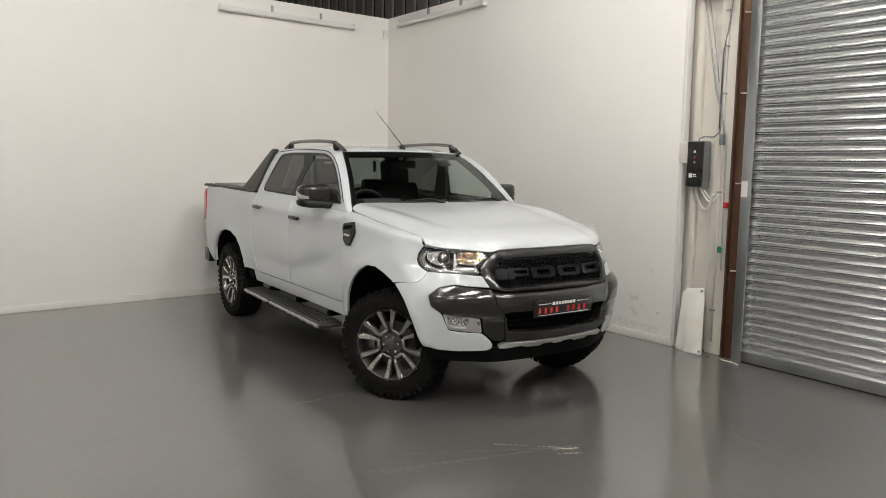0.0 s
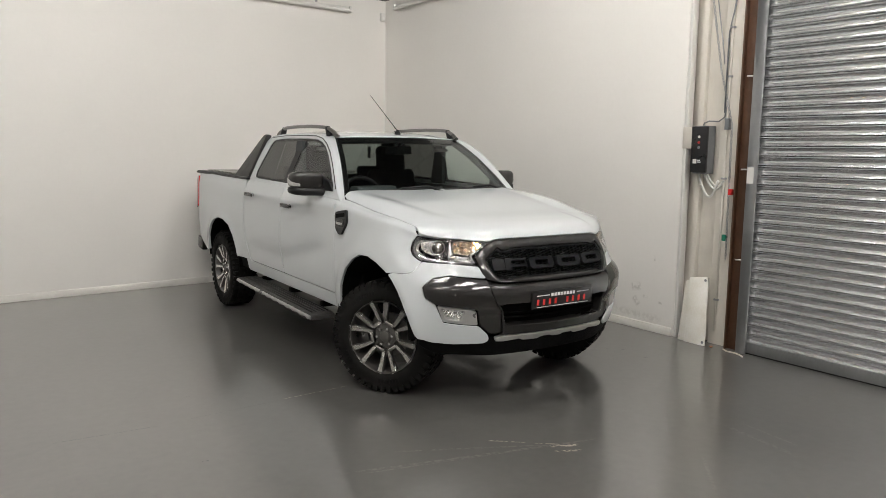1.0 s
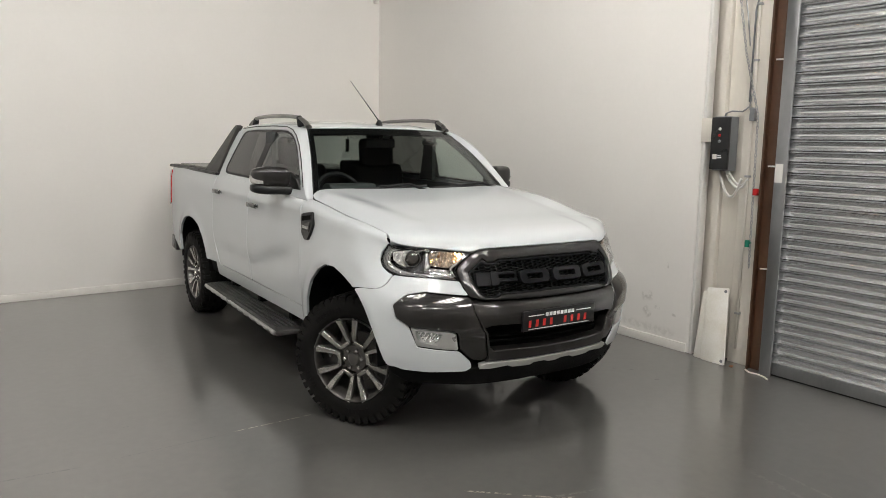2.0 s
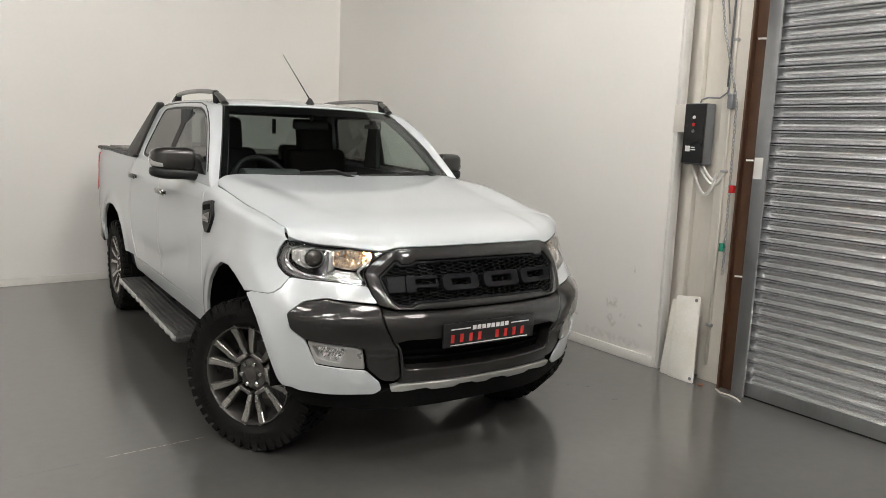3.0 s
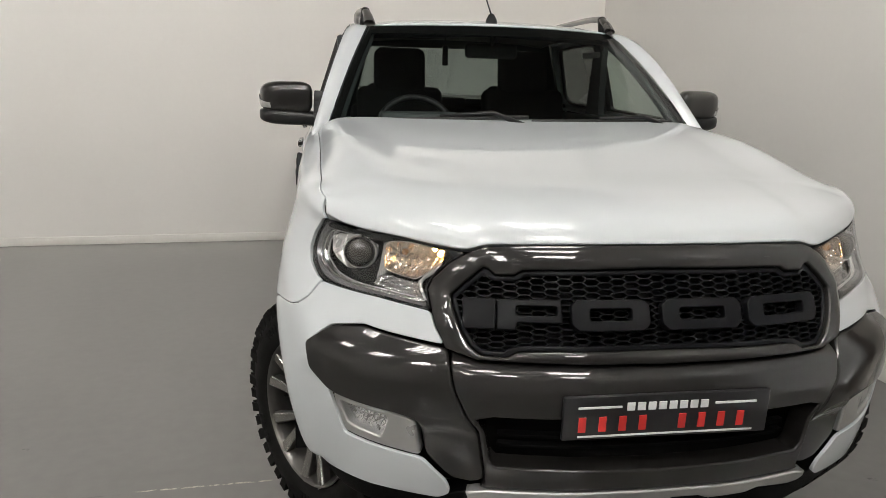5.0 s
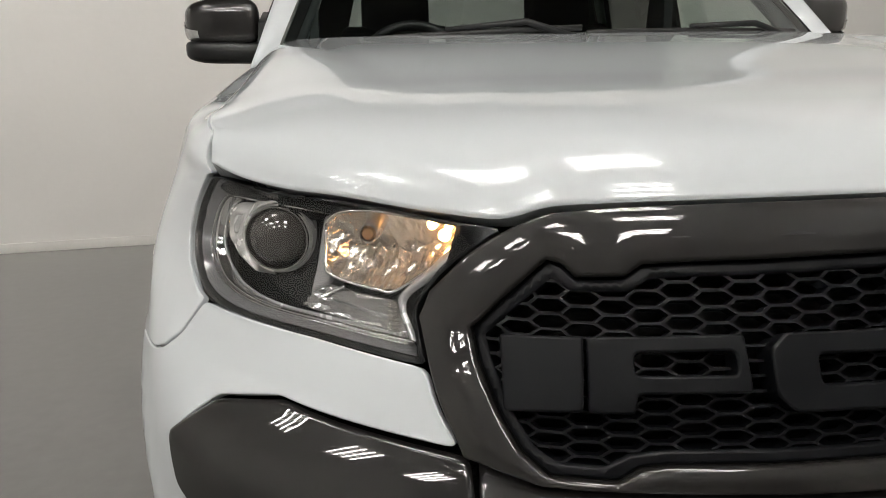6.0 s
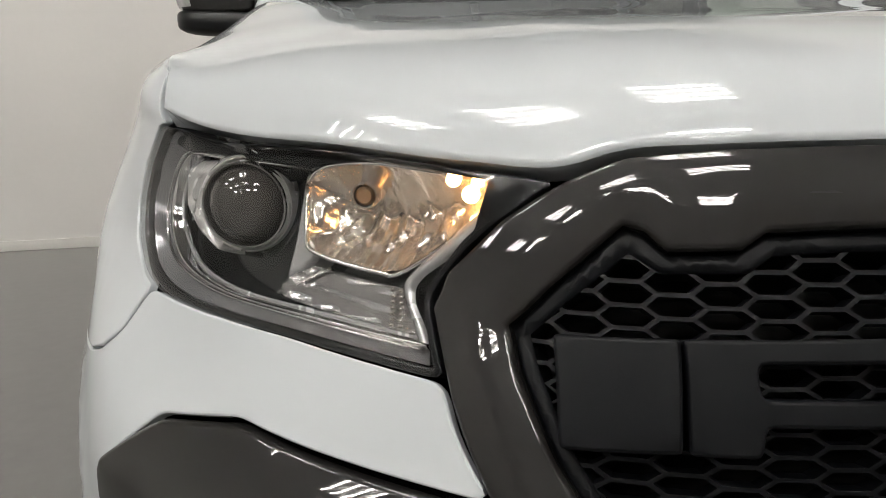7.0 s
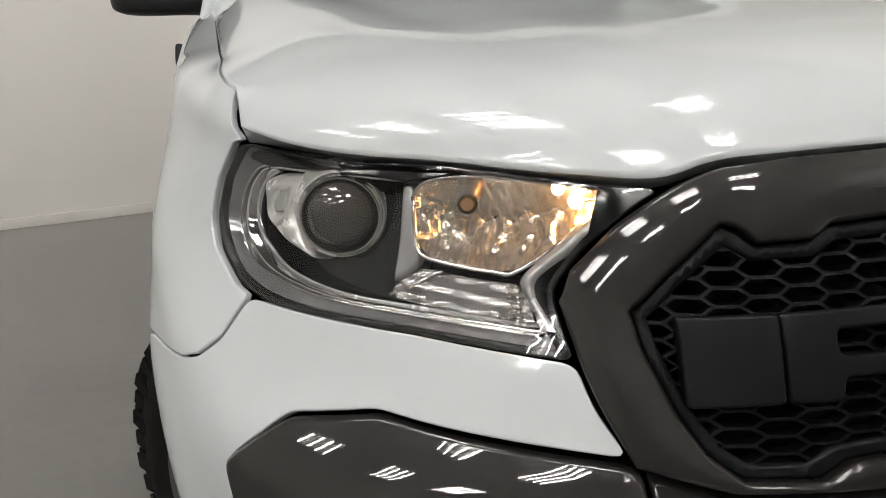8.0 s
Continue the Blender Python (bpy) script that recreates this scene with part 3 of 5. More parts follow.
def hermite(k,v,t):
    k=np.asarray(k,float); v=np.asarray(v,float); t=np.asarray(t,float)
    n=len(k); m=np.gradient(v,k,axis=0)
    i=np.clip(np.searchsorted(k,t)-1,0,n-2); h=k[i+1]-k[i]; u=(t-k[i])/h
    if v.ndim>1: h=h[...,None]; u=u[...,None]
    return (2*u**3-3*u**2+1)*v[i]+(u**3-2*u**2+u)*h*m[i]+(-2*u**3+3*u**2)*v[i+1]+(u**3-u**2)*h*m[i+1]
VK=sorted(F)+[1.24,1.36]
T1=[(0,-.78,1.16),(.25,-.77,1.16),(.45,-.74,1.14),(.60,-.65,1.13),(.715,-.535,1.13),(.826,-.424,1.172),(.868,-.25,1.204),(.884,0,1.224),(.888,.6,1.264),(.887,1.6,1.25),(.893,2.4,1.255),(.897,3.8,1.27),(.875,4.16,1.27)]
T2=[(0,-.76,1.17),(.25,-.75,1.17),(.45,-.73,1.15),(.60,-.64,1.14),(.71,-.53,1.14),(.806,-.414,1.206),(.815,-.24,1.230),(.819,0,1.250),(.826,.6,1.326),(.848,1.6,1.35),(.855,2.4,1.365),(.872,3.8,1.38),(.855,4.16,1.38)]
NET=np.array([[(x,y,z) for x,y in F[z]]+[(w,y,z) for w,y in zip(W[z],SIDE_Y)] for z in sorted(F)]+[T1,T2])  # rows, cols, 3
def belt(s,v):
    s=np.asarray(s,float); v=np.asarray(v,float)
    cols=hermite(SK,NET.transpose(1,0,2).reshape(len(SK),-1),s.ravel()).reshape(-1,len(VK),3)
    k=np.array(VK); n=len(k)
    m=np.gradient(cols,k,axis=1)
    vv=v.ravel(); i=np.clip(np.searchsorted(k,vv)-1,0,n-2); h=(k[i+1]-k[i])[:,None]; u=((vv-k[i])[:,None])/h
    a=np.arange(len(vv))
    return (2*u**3-3*u**2+1)*cols[a,i]+(u**3-2*u**2+u)*h*m[a,i]+(-2*u**3+3*u**2)*cols[a,i+1]+(u**3-u**2)*h*m[a,i+1]


def side_of(s, v):
    """The body's outer skin: s runs from the middle of the nose round the corner to the tail (right side positive), v is roughly height."""
    p = belt(np.abs(s), v)
    p[:, 0] *= -np.where(np.asarray(s).ravel() < 0, -1.0, 1.0)
    return p


HX = 0.799
TOPLINE = np.array([(0, 1.152), (.25, 1.150), (.36, 1.149), (.425, 1.140), (.468, 1.120), (.54, 1.122), (.675, 1.141), (.80, 1.154), (.90, 1.166), (.958, 1.173)])
LEAD = belt(TOPLINE[:, 0], TOPLINE[:, 1]) + [0, 0, 0.003]
COWL = np.array([(0, .52), (.30, .525), (.55, .55), (.70, .57), (.80, .57)])
SEAM = belt(np.linspace(.985, 2.06, 60), np.full(60, 1.358))


def hood_of(x, w):
    x, w = np.asarray(x, float).ravel(), np.asarray(w, float).ravel()
    ax = np.abs(x)
    a, b = hermite(LEAD[:, 0], LEAD[:, 1:], ax), hermite(COWL[:, 0], COWL[:, 1:], ax)
    y = a[:, 0] + (b[:, 0] - a[:, 0]) * w
    mid = hermite([0, .012, .03, .06, .10, .15, .35, .65, 1, 1.1], [1.148, 1.172, 1.193, 1.212, 1.227, 1.239, 1.271, 1.327, 1.376, 1.390], w)
    rim = np.interp(y, SEAM[:, 1], SEAM[:, 2]) + 0.0005 - 0.04 * np.clip(1 - w / 0.05, 0, 1) ** 2
    k = 0.06 * (ax / HX) ** 2 + 0.94 * (ax / HX) ** 18
    z = mid * (1 - k) + rim * k + (a[:, 1] - 1.148) * np.clip(1 - w, 0, 1) ** 6
    # a long crest over each wing, parted from the middle by a soft crease that opens towards the windscreen
    crease = 0.47 + 0.15 * w
    grow = (1 - np.cos(math.pi * np.clip((w - 0.10) / 0.40, 0, 1))) / 2 * (1 - 0.85 * np.clip((w - 0.6) / 0.4, 0, 1))
    rise = np.clip((ax - crease) / 0.18, 0, 1)
    z = z + grow * 0.026 * rise * rise * (3 - 2 * rise) * np.clip((HX - ax) / 0.06, 0, 1) ** 0.7
    return np.stack([x * (np.interp(y, SEAM[:, 1], SEAM[:, 0]) - 0.0012) / 0.799, y, z], 1)


def screen_of(x, w):
    """The windscreen: x across at the base, w from base to top."""
    x, w = np.asarray(x, float).ravel(), np.asarray(w, float).ravel()
    q = x / 0.755
    y0, z0 = 0.475 + 0.12 * q ** 2, 1.352 - 0.018 * q ** 2
    y1, z1 = 1.045 + 0.10 * q ** 2, 1.782 - 0.012 * q ** 2
    bow = 0.030 * np.sin(math.pi * np.clip(w, 0, 1))
    return np.stack([q * (0.797 - 0.192 * w), y0 + (y1 - y0) * w - bow * 0.6, z0 + (z1 - z0) * w + bow * 0.8], 1)


def roof_of(x, y):
    x, y = np.asarray(x, float).ravel(), np.asarray(y, float).ravel()
    z = hermite([1.0, 1.25, 1.7, 2.1, 2.36], [1.782, 1.818, 1.840, 1.836, 1.820], y)
    return np.stack([x, y, z - 0.028 * (x / 0.64) ** 2 - 0.012 * (x / 0.64) ** 6], 1)


def cab_of(y, z):
    """The upper side of the cab, leaning in."""
    y, z = np.asarray(y, float).ravel(), np.asarray(z, float).ravel()
    x = 0.852 - 0.32 * (z - 1.34) - 0.10 * (z - 1.34) ** 2 - 0.35 * np.clip(z - 1.74, 0, 1) - 0.03 * np.clip((1.0 - y), 0, 1) ** 2
    return np.stack([-x, y, z], 1)


def resampled(points, step):
    out = []
    for i, p in enumerate(points):
        q = points[(i + 1) % len(points)]
        d = math.dist(p, q)
        n = max(1, math.ceil(d / step))
        out += [(p[0] + (q[0] - p[0]) * k / n, p[1] + (q[1] - p[1]) * k / n) for k in range(n) if d > 1e-6]
    return out


def inside(points, loop):
    x, y = points[:, 0], points[:, 1]
    hit = np.zeros(len(points), bool)
    for (x0, y0), (x1, y1) in zip(loop, loop[1:] + loop[:1]):
        if y0 != y1:
            cross = ((y0 > y) != (y1 > y)) & (x < (x1 - x0) * (y - y0) / (y1 - y0) + x0)
            hit ^= cross
    return hit


def to_edges(points, loops):
    best = np.full(len(points), 1e9)
    for loop in loops:
        a = np.array(loop)
        b = np.roll(a, -1, 0)
        for p, q in zip(a, b):
            d = q - p
            t = np.clip(((points - p) @ d) / max(d @ d, 1e-12), 0, 1)
            best = np.minimum(best, np.linalg.norm(points - p - t[:, None] * d, axis=1))
    return best


def normals_of(chart, a, b, flip):
    h = 2e-3
    du, dv = chart(a + h, b) - chart(a - h, b), chart(a, b + h) - chart(a, b - h)
    n = np.cross(dv, du) * (-1 if flip else 1)
    return n / np.maximum(np.linalg.norm(n, axis=1, keepdims=True), 1e-9)


def panel(name, outline, chart, material, parent, label="", holes=(), step=0.04, proud=0.0, r=0.004, depth=0.014,
          flip=False, aspect=(1, 1), lift=None):
    """A sheet cut to an outline on a chart, with rounded edges turned inwards. lift(a, b, edge): further height over the chart."""
    asp = np.array(aspect, float)
    loops = [resampled([(p[0] * asp[0], p[1] * asp[1]) for p in o], step * 0.6) for o in (outline, *holes)]
    pts, edges = [], []
    for loop in loops:
        base = len(pts)
        pts += loop
        edges += [(base + i, base + (i + 1) % len(loop)) for i in range(len(loop))]
    extra = []
    for loop in loops:
        a = np.array(loop)
        t = np.roll(a, -1, 0) - np.roll(a, 1, 0)
        nrm = np.stack([-t[:, 1], t[:, 0]], 1) / np.maximum(np.linalg.norm(t, axis=1, keepdims=True), 1e-9)
        for off in (0.35 * r, r, r + step * 0.35):
            for sign in (1, -1):
                q = a + sign * off * nrm
                extra.append(q[to_edges(q, loops) > off * 0.93])
    lo, hi = np.min(loops[0], 0), np.max(loops[0], 0)
    gx, gy = np.meshgrid(np.arange(lo[0], hi[0], step), np.arange(lo[1], hi[1], step))
    g = np.stack([gx.ravel(), gy.ravel()], 1)
    g = g[to_edges(g, loops) > r + step * 0.6]
    extra = np.concatenate(extra + [g])
    keep = inside(extra, loops[0])
    for hole in loops[1:]:
        keep &= ~inside(extra, hole)
    pts += [tuple(p) for p in extra[keep]]
    from_cdt = mathutils_cdt([Vector(p) for p in pts], edges, [], 0, 1e-6)
    v2 = np.array([tuple(v) for v in from_cdt[0]])
    tris = [tuple(f) for f in from_cdt[2]]
    mid = np.array([v2[list(f)].mean(0) for f in tris])
    ok = inside(mid, loops[0])
    for hole in loops[1:]:
        ok &= ~inside(mid, hole)
    tris = [f for f, k in zip(tris, ok) if k]
    d = to_edges(v2, loops)
    uv = v2 / asp
    p, nr = chart(uv[:, 0], uv[:, 1]), normals_of(chart, uv[:, 0], uv[:, 1], flip)
    drop = np.where(d < r, r - np.sqrt(np.maximum(r * r - (r - d) ** 2, 0)), 0)
    top = lift(uv[:, 0], uv[:, 1], d) if lift else 0
    flat = p + nr * (proud + top)[:, None] if lift else p + nr * proud
    p = p + nr * (proud - drop + top)[:, None]
    verts = [tuple(q) for q in p]
    first = {}
    for loop in loops:
        q = np.array(loop) / asp
        c, nn = chart(q[:, 0], q[:, 1]), normals_of(chart, q[:, 0], q[:, 1], flip)
        h = lift(q[:, 0], q[:, 1], np.zeros(len(q))) if lift else np.zeros(len(q))
        up = c + nn * (proud - r + h)[:, None]
        down = c + nn * (proud - depth)
        base, n = len(verts), len(loop)
        verts += [tuple(k) for k in up] + [tuple(k) for k in down]
        for i in range(n):
            j = (i + 1) % n
            first.setdefault("f", []).append((base + i, base + j, base + n + j, base + n + i))
    # faces look outwards
    faces = []
    for f in tris:
        a, b, c = (p[i] for i in f)
        faces.append(f if np.cross(b - a, c - a) @ nr[f[0]] > 0 else f[::-1])
    ob = mesh_object(name, verts, faces + first["f"], material, parent, label, smooth=True)
    # shading follows the skin itself, and turns only on the rounded edge
    tri = np.array(faces)
    soft, hard = np.zeros_like(p), np.zeros_like(p)
    for where, out in ((flat, soft), (p, hard)):
        fn = np.cross(where[tri[:, 1]] - where[tri[:, 0]], where[tri[:, 2]] - where[tri[:, 0]])
        for k in range(3):
            np.add.at(out, tri[:, k], fn)
    if lift:
        def lifted(a, b):
            e = to_edges(np.stack([a, b], 1) * asp, loops)
            return chart(a, b) + normals_of(chart, a, b, flip) * (lift(a, b, e))[:, None]
        h = 0.004 / asp
        u, v = uv[:, 0], uv[:, 1]
        exact = np.cross(lifted(u, v + h[1]) - lifted(u, v - h[1]), lifted(u + h[0], v) - lifted(u - h[0], v)) * (-1 if flip else 1)
        inner = d > 0.006
        soft[inner] = exact[inner]
    nv = np.where((d >= r * 0.98)[:, None], soft, hard)
    nv = nv / np.maximum(np.linalg.norm(nv, axis=1, keepdims=True), 1e-12)
    auto = np.array([v.normal for v in ob.data.vertices])
    auto[:len(nv)] = nv
    ob.data.normals_split_custom_set_from_vertices([tuple(v) for v in auto])
    return ob


def mirrored(ob, name=None):
    """The same part on the other side of the middle plane."""
    me = ob.data.copy()
    me.transform(Matrix.Diagonal((-1, 1, 1, 1)))
    me.flip_normals()
    twin = new(name or ob.name.split(".")[0], me)
    twin.parent = ob.parent
    twin.matrix_basis = Matrix.Diagonal((-1, 1, 1, 1)) @ ob.matrix_basis @ Matrix.Diagonal((-1, 1, 1, 1))
    if ob.get("label"):
        twin["label"] = ob["label"]
    return twin


def strip(name, rows, material, parent, label="", smooth=True):
    """A sheet lofted through rows of points of one length."""
    n = len(rows[0])
    verts = [tuple(p) for row in rows for p in row]
    faces = [(i * n + k, i * n + k + 1, (i + 1) * n + k + 1, (i + 1) * n + k) for i in range(len(rows) - 1) for k in range(n - 1)]
    return mesh_object(name, verts, faces, material, parent, label, smooth=smooth)

# ---- the pickup ----
truck = thing("pickup_truck", "white double-cab pickup truck with dark grey trim, parked", "pickup truck", Matrix.LocRotScale((0, 0.006, -0.029), Euler((radians(0.35), 0, 0)), (1, 1.015, 1)))

LAMP = [(.475, 1.110), (.54, 1.116), (.675, 1.136), (.80, 1.149), (.90, 1.161), (.935, 1.166), (.957, 1.156), (.978, 1.10), (.973, 1.064), (.952, 1.033), (.914, 1.002), (.880, .991), (.845, .988), (.70, .985), (.557, .976), (.575, 1.006), (.585, 1.03), (.552, 1.062)]
ARCH_F = [(1.215, .895), (1.175, .862), (1.125, .80), (1.085, .735), (1.045, .65), (1.0, .53)]
ARCH_TOP = [(1.90, .56), (1.86, .69), (1.81, .76), (1.75, .828), (1.63, .911), (1.515, .962), (1.405, .968), (1.315, .945), (1.235, .908)]


def body_panels():
    # white bumper skin of one side
    bumper = [(.556, .974), (.70, .984), (.845, .987), (.893, .9895), (.9035, .9835), (.938, .945), (.978, .922), (1.02, .912), (1.16, .904), (1.205, .890)] + ARCH_F[1:] + \
        [(.98, .505), (.89, .485), (.70, .482), (.515, .488), (.487, .51), (.495, .545), (.548, .604), (.785, .622), (.834, .734), (.908, .775), (.922, .845), (.842, .900), (.725, .920), (.512, .905), (.537, .94)]
    fender = [(.904, .9925), (.920, .9985), (.958, 1.028), (.980, 1.060), (.986, 1.10), (.965, 1.160), (.952, 1.174), (.962, 1.235), (.980, 1.348), (1.2, 1.358), (1.5, 1.358), (1.72, 1.358), (1.85, 1.354), (1.998, 1.345), (1.998, 1.0), (1.998, .70), (1.985, .52), (1.915, .50)] + ARCH_TOP + \
        [(1.219, .8955), (1.16, .9062), (1.02, .9143), (.980, .9245), (.9405, .9472), (.9065, .9855)]
    front_door = [(2.003, .605), (2.003, .80), (2.003, 1.338), (2.5, 1.352), (3.048, 1.357), (3.048, .80), (3.03, .68), (2.995, .605)]
    rear_door = [(3.005, .605), (3.04, .68), (3.053, .80), (3.053, 1.357), (3.93, 1.362), (3.955, 1.30), (3.955, 1.0), (3.93, .86), (3.87, .73), (3.80, .605)]
    bed = [(3.961, 1.365), (3.961, 1.0), (3.936, .862), (3.876, .732), (3.812, .612), (3.99, .605), (4.16, .60), (4.185, .70), (4.25, .80), (4.36, .89), (4.52, .935), (4.68, .94), (4.84, .905), (4.96, .83), (5.05, .72), (5.08, .56), (5.2, .53), (5.42, .62), (5.50, .70), (5.52, .95), (5.49, 1.0), (5.49, 1.32), (5.52, 1.36)]
    rocker = [(1.93, .495), (1.99, .597), (3.80, .597), (3.90, .70), (3.93, .66), (3.90, .50)]

    def flare(s, v, edge):
        """Raised lips round the wheel openings."""
        out = np.zeros(len(s))
        for cs, cv, rs in ((1.47, .50, .47), (4.63, .50, .455)):
            d = np.hypot(np.abs(s) - cs, (v - cv) * 1.0)
            out = out + 0.013 * np.exp(-((d - rs) / 0.06) ** 2) * (v > .5)
        return out

    def door_shape(s, v, edge):
        """A hollow low on the doors and a soft shoulder line."""
        a = np.abs(s)
        line = .95 - .22 * np.clip((a - 2.05) / .9, 0, 1)
        out = -0.016 * np.exp(-((v - line) / np.where(v > line, .075, .12)) ** 2) * np.clip((a - 2.0) * 3, 0, 1) * np.clip((4.05 - a) * 2, 0, 1)
        return out + 0.006 * np.exp(-((v - 1.23) / .03) ** 2)

    for side, twin in ((1, False), (-1, True)):
        def at(o):
            return [(side * s, v) for s, v in o]
        panel("front_bumper_side", at(rounded(bumper, 0.012, 3)), side_of, M_PAINT, truck, "glossy white bumper corner", step=0.03, r=0.002, lift=flare, depth=0.010)
        panel("front_fender", at(fender), side_of, M_PAINT, truck, "glossy white front wing", step=0.03, r=0.002, lift=flare, depth=0.010)
        d = panel("front_door", at(rounded(front_door, 0.02, 3)), side_of, M_PAINT, truck, "white front door", step=0.04, lift=door_shape)
        e = panel("rear_door", at(rounded(rear_door, 0.02, 3)), side_of, M_PAINT, truck, "white rear door", step=0.04, lift=door_shape)
        panel("bed_side", at(rounded(bed, 0.015, 3)), side_of, M_PAINT, truck, "white load bed side", step=0.04, lift=flare, depth=0.012)
        panel("rocker_panel", at(rocker), side_of, M_PAINT, truck, step=0.05, proud=-0.004)
        # near-black sheet: the shade seen in the shut lines, put into its colour
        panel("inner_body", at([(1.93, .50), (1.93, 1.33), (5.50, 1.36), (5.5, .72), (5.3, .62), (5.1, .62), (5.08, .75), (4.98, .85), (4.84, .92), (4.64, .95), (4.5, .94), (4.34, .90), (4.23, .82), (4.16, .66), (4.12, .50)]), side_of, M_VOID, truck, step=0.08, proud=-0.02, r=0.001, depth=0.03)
        # handles with chrome keepers
        for door, s, v in ((d, 2.86, 1.19), (e, 3.74, 1.225)):
            c = side_of(np.array([side * s]), np.array([v]))[0]
            x = -side
            bm = bmesh.new()
            box(bm, c[0] + x * 0.012 - 0.014, c[0] + x * 0.012 + 0.014, c[1] - 0.10, c[1] + 0.10, c[2] - 0.018, c[2] + 0.018, 0.010, segments=3)
            h = part("handle", bm, M_GREY_PAINT, door, "dark grey door handle", smooth=60)
            h.location = (x * 0.022, 0, 0)
            h = part("handle_cap", box(bmesh.new(), c[0] + x * 0.034 - 0.012, c[0] + x * 0.034 + 0.010, c[1] - 0.10, c[1] - 0.06, c[2] - 0.019, c[2] + 0.019, 0.008, segments=3), M_CHROME, door, "bright handle end", smooth=60)
        # wing vent
        vent = [(1.79, 1.235), (1.955, 1.205), (1.975, 1.18), (1.965, 1.10), (1.90, 1.06), (1.84, 1.065), (1.77, 1.165)]
        f = panel("wing_vent", at(rounded(vent, 0.012, 3)), side_of, M_PLASTIC, truck, "black side vent on the front wing", step=0.02, proud=0.016, r=0.006, depth=0.02)
        panel("vent_plate", at([(1.80, 1.178), (1.952, 1.150), (1.945, 1.12), (1.82, 1.12)]), side_of, M_GREY_PAINT, f, "dark grey plate with pale print", step=0.02, proud=0.021, r=0.002, depth=0.01)
        for k in range(5):
            s0 = 1.838 + 0.021 * k
            panel("print_bar", at([(s0, 1.133), (s0, 1.150), (s0 + 0.014, 1.148), (s0 + 0.014, 1.131)]), side_of, M_SILVER, f, step=0.02, proud=0.0225, r=0.0004, depth=0.004)
        # no opening here: a near-black plate on the vent face paints its shade
        panel("vent_gap", at([(1.805, 1.212), (1.94, 1.192), (1.95, 1.168), (1.80, 1.19)]), side_of, M_VOID, f, step=0.02, proud=0.0175, r=0.0004, depth=0.004)
        # arch linings
        for cs, cy, rad in ((1.44, -0.0, 0.50), (4.66, 3.19, 0.49)):
            bm = bmesh.new()
            prev = None
            for k in range(25):
                t = math.radians(2 + 176 * k / 24)
                y, z = cy + rad * math.cos(t), 0.47 + rad * math.sin(t) * 0.98
                pair = [bm.verts.new((-side * xx, y, z)) for xx in (0.895, 0.50)]
                if prev:
                    bm.faces.new((prev[0], prev[1], pair[1], pair[0]))
                prev = pair
            part("arch_liner", bm, M_VOID, truck, "black wheel arch lining", smooth=60)
        wall = [(-0.5, .40), (-0.5, .9), (-.3, 1.02), (0.3, 1.02), (0.5, .9), (0.52, .40)]
        prism("inner_wing", [(y + 0.0, z) for y, z in wall], -side * 0.44, -side * 0.47, M_VOID, truck, plane="yz")
        prism("bed_inner", [(y + 3.2, z) for y, z in wall], -side * 0.44, -side * 0.47, M_VOID, truck, plane="yz")
        # tail lamp
        panel("tail_lamp", at(rounded([(5.505, 1.0), (5.505, 1.315), (5.59, 1.31), (5.59, .97)], 0.012, 3)), side_of, M_TAIL, truck, "red tail lamp", step=0.03, proud=0.006, r=0.006)


def creased(h):
    """Height of a folded face: h over the fold it leans back, below it falls away slowly."""
    return 0.015 - 0.22 * (np.sqrt(h * h + 0.00012) + h) / 2 - 0.05 * (np.sqrt(h * h + 0.00012) - h) / 2


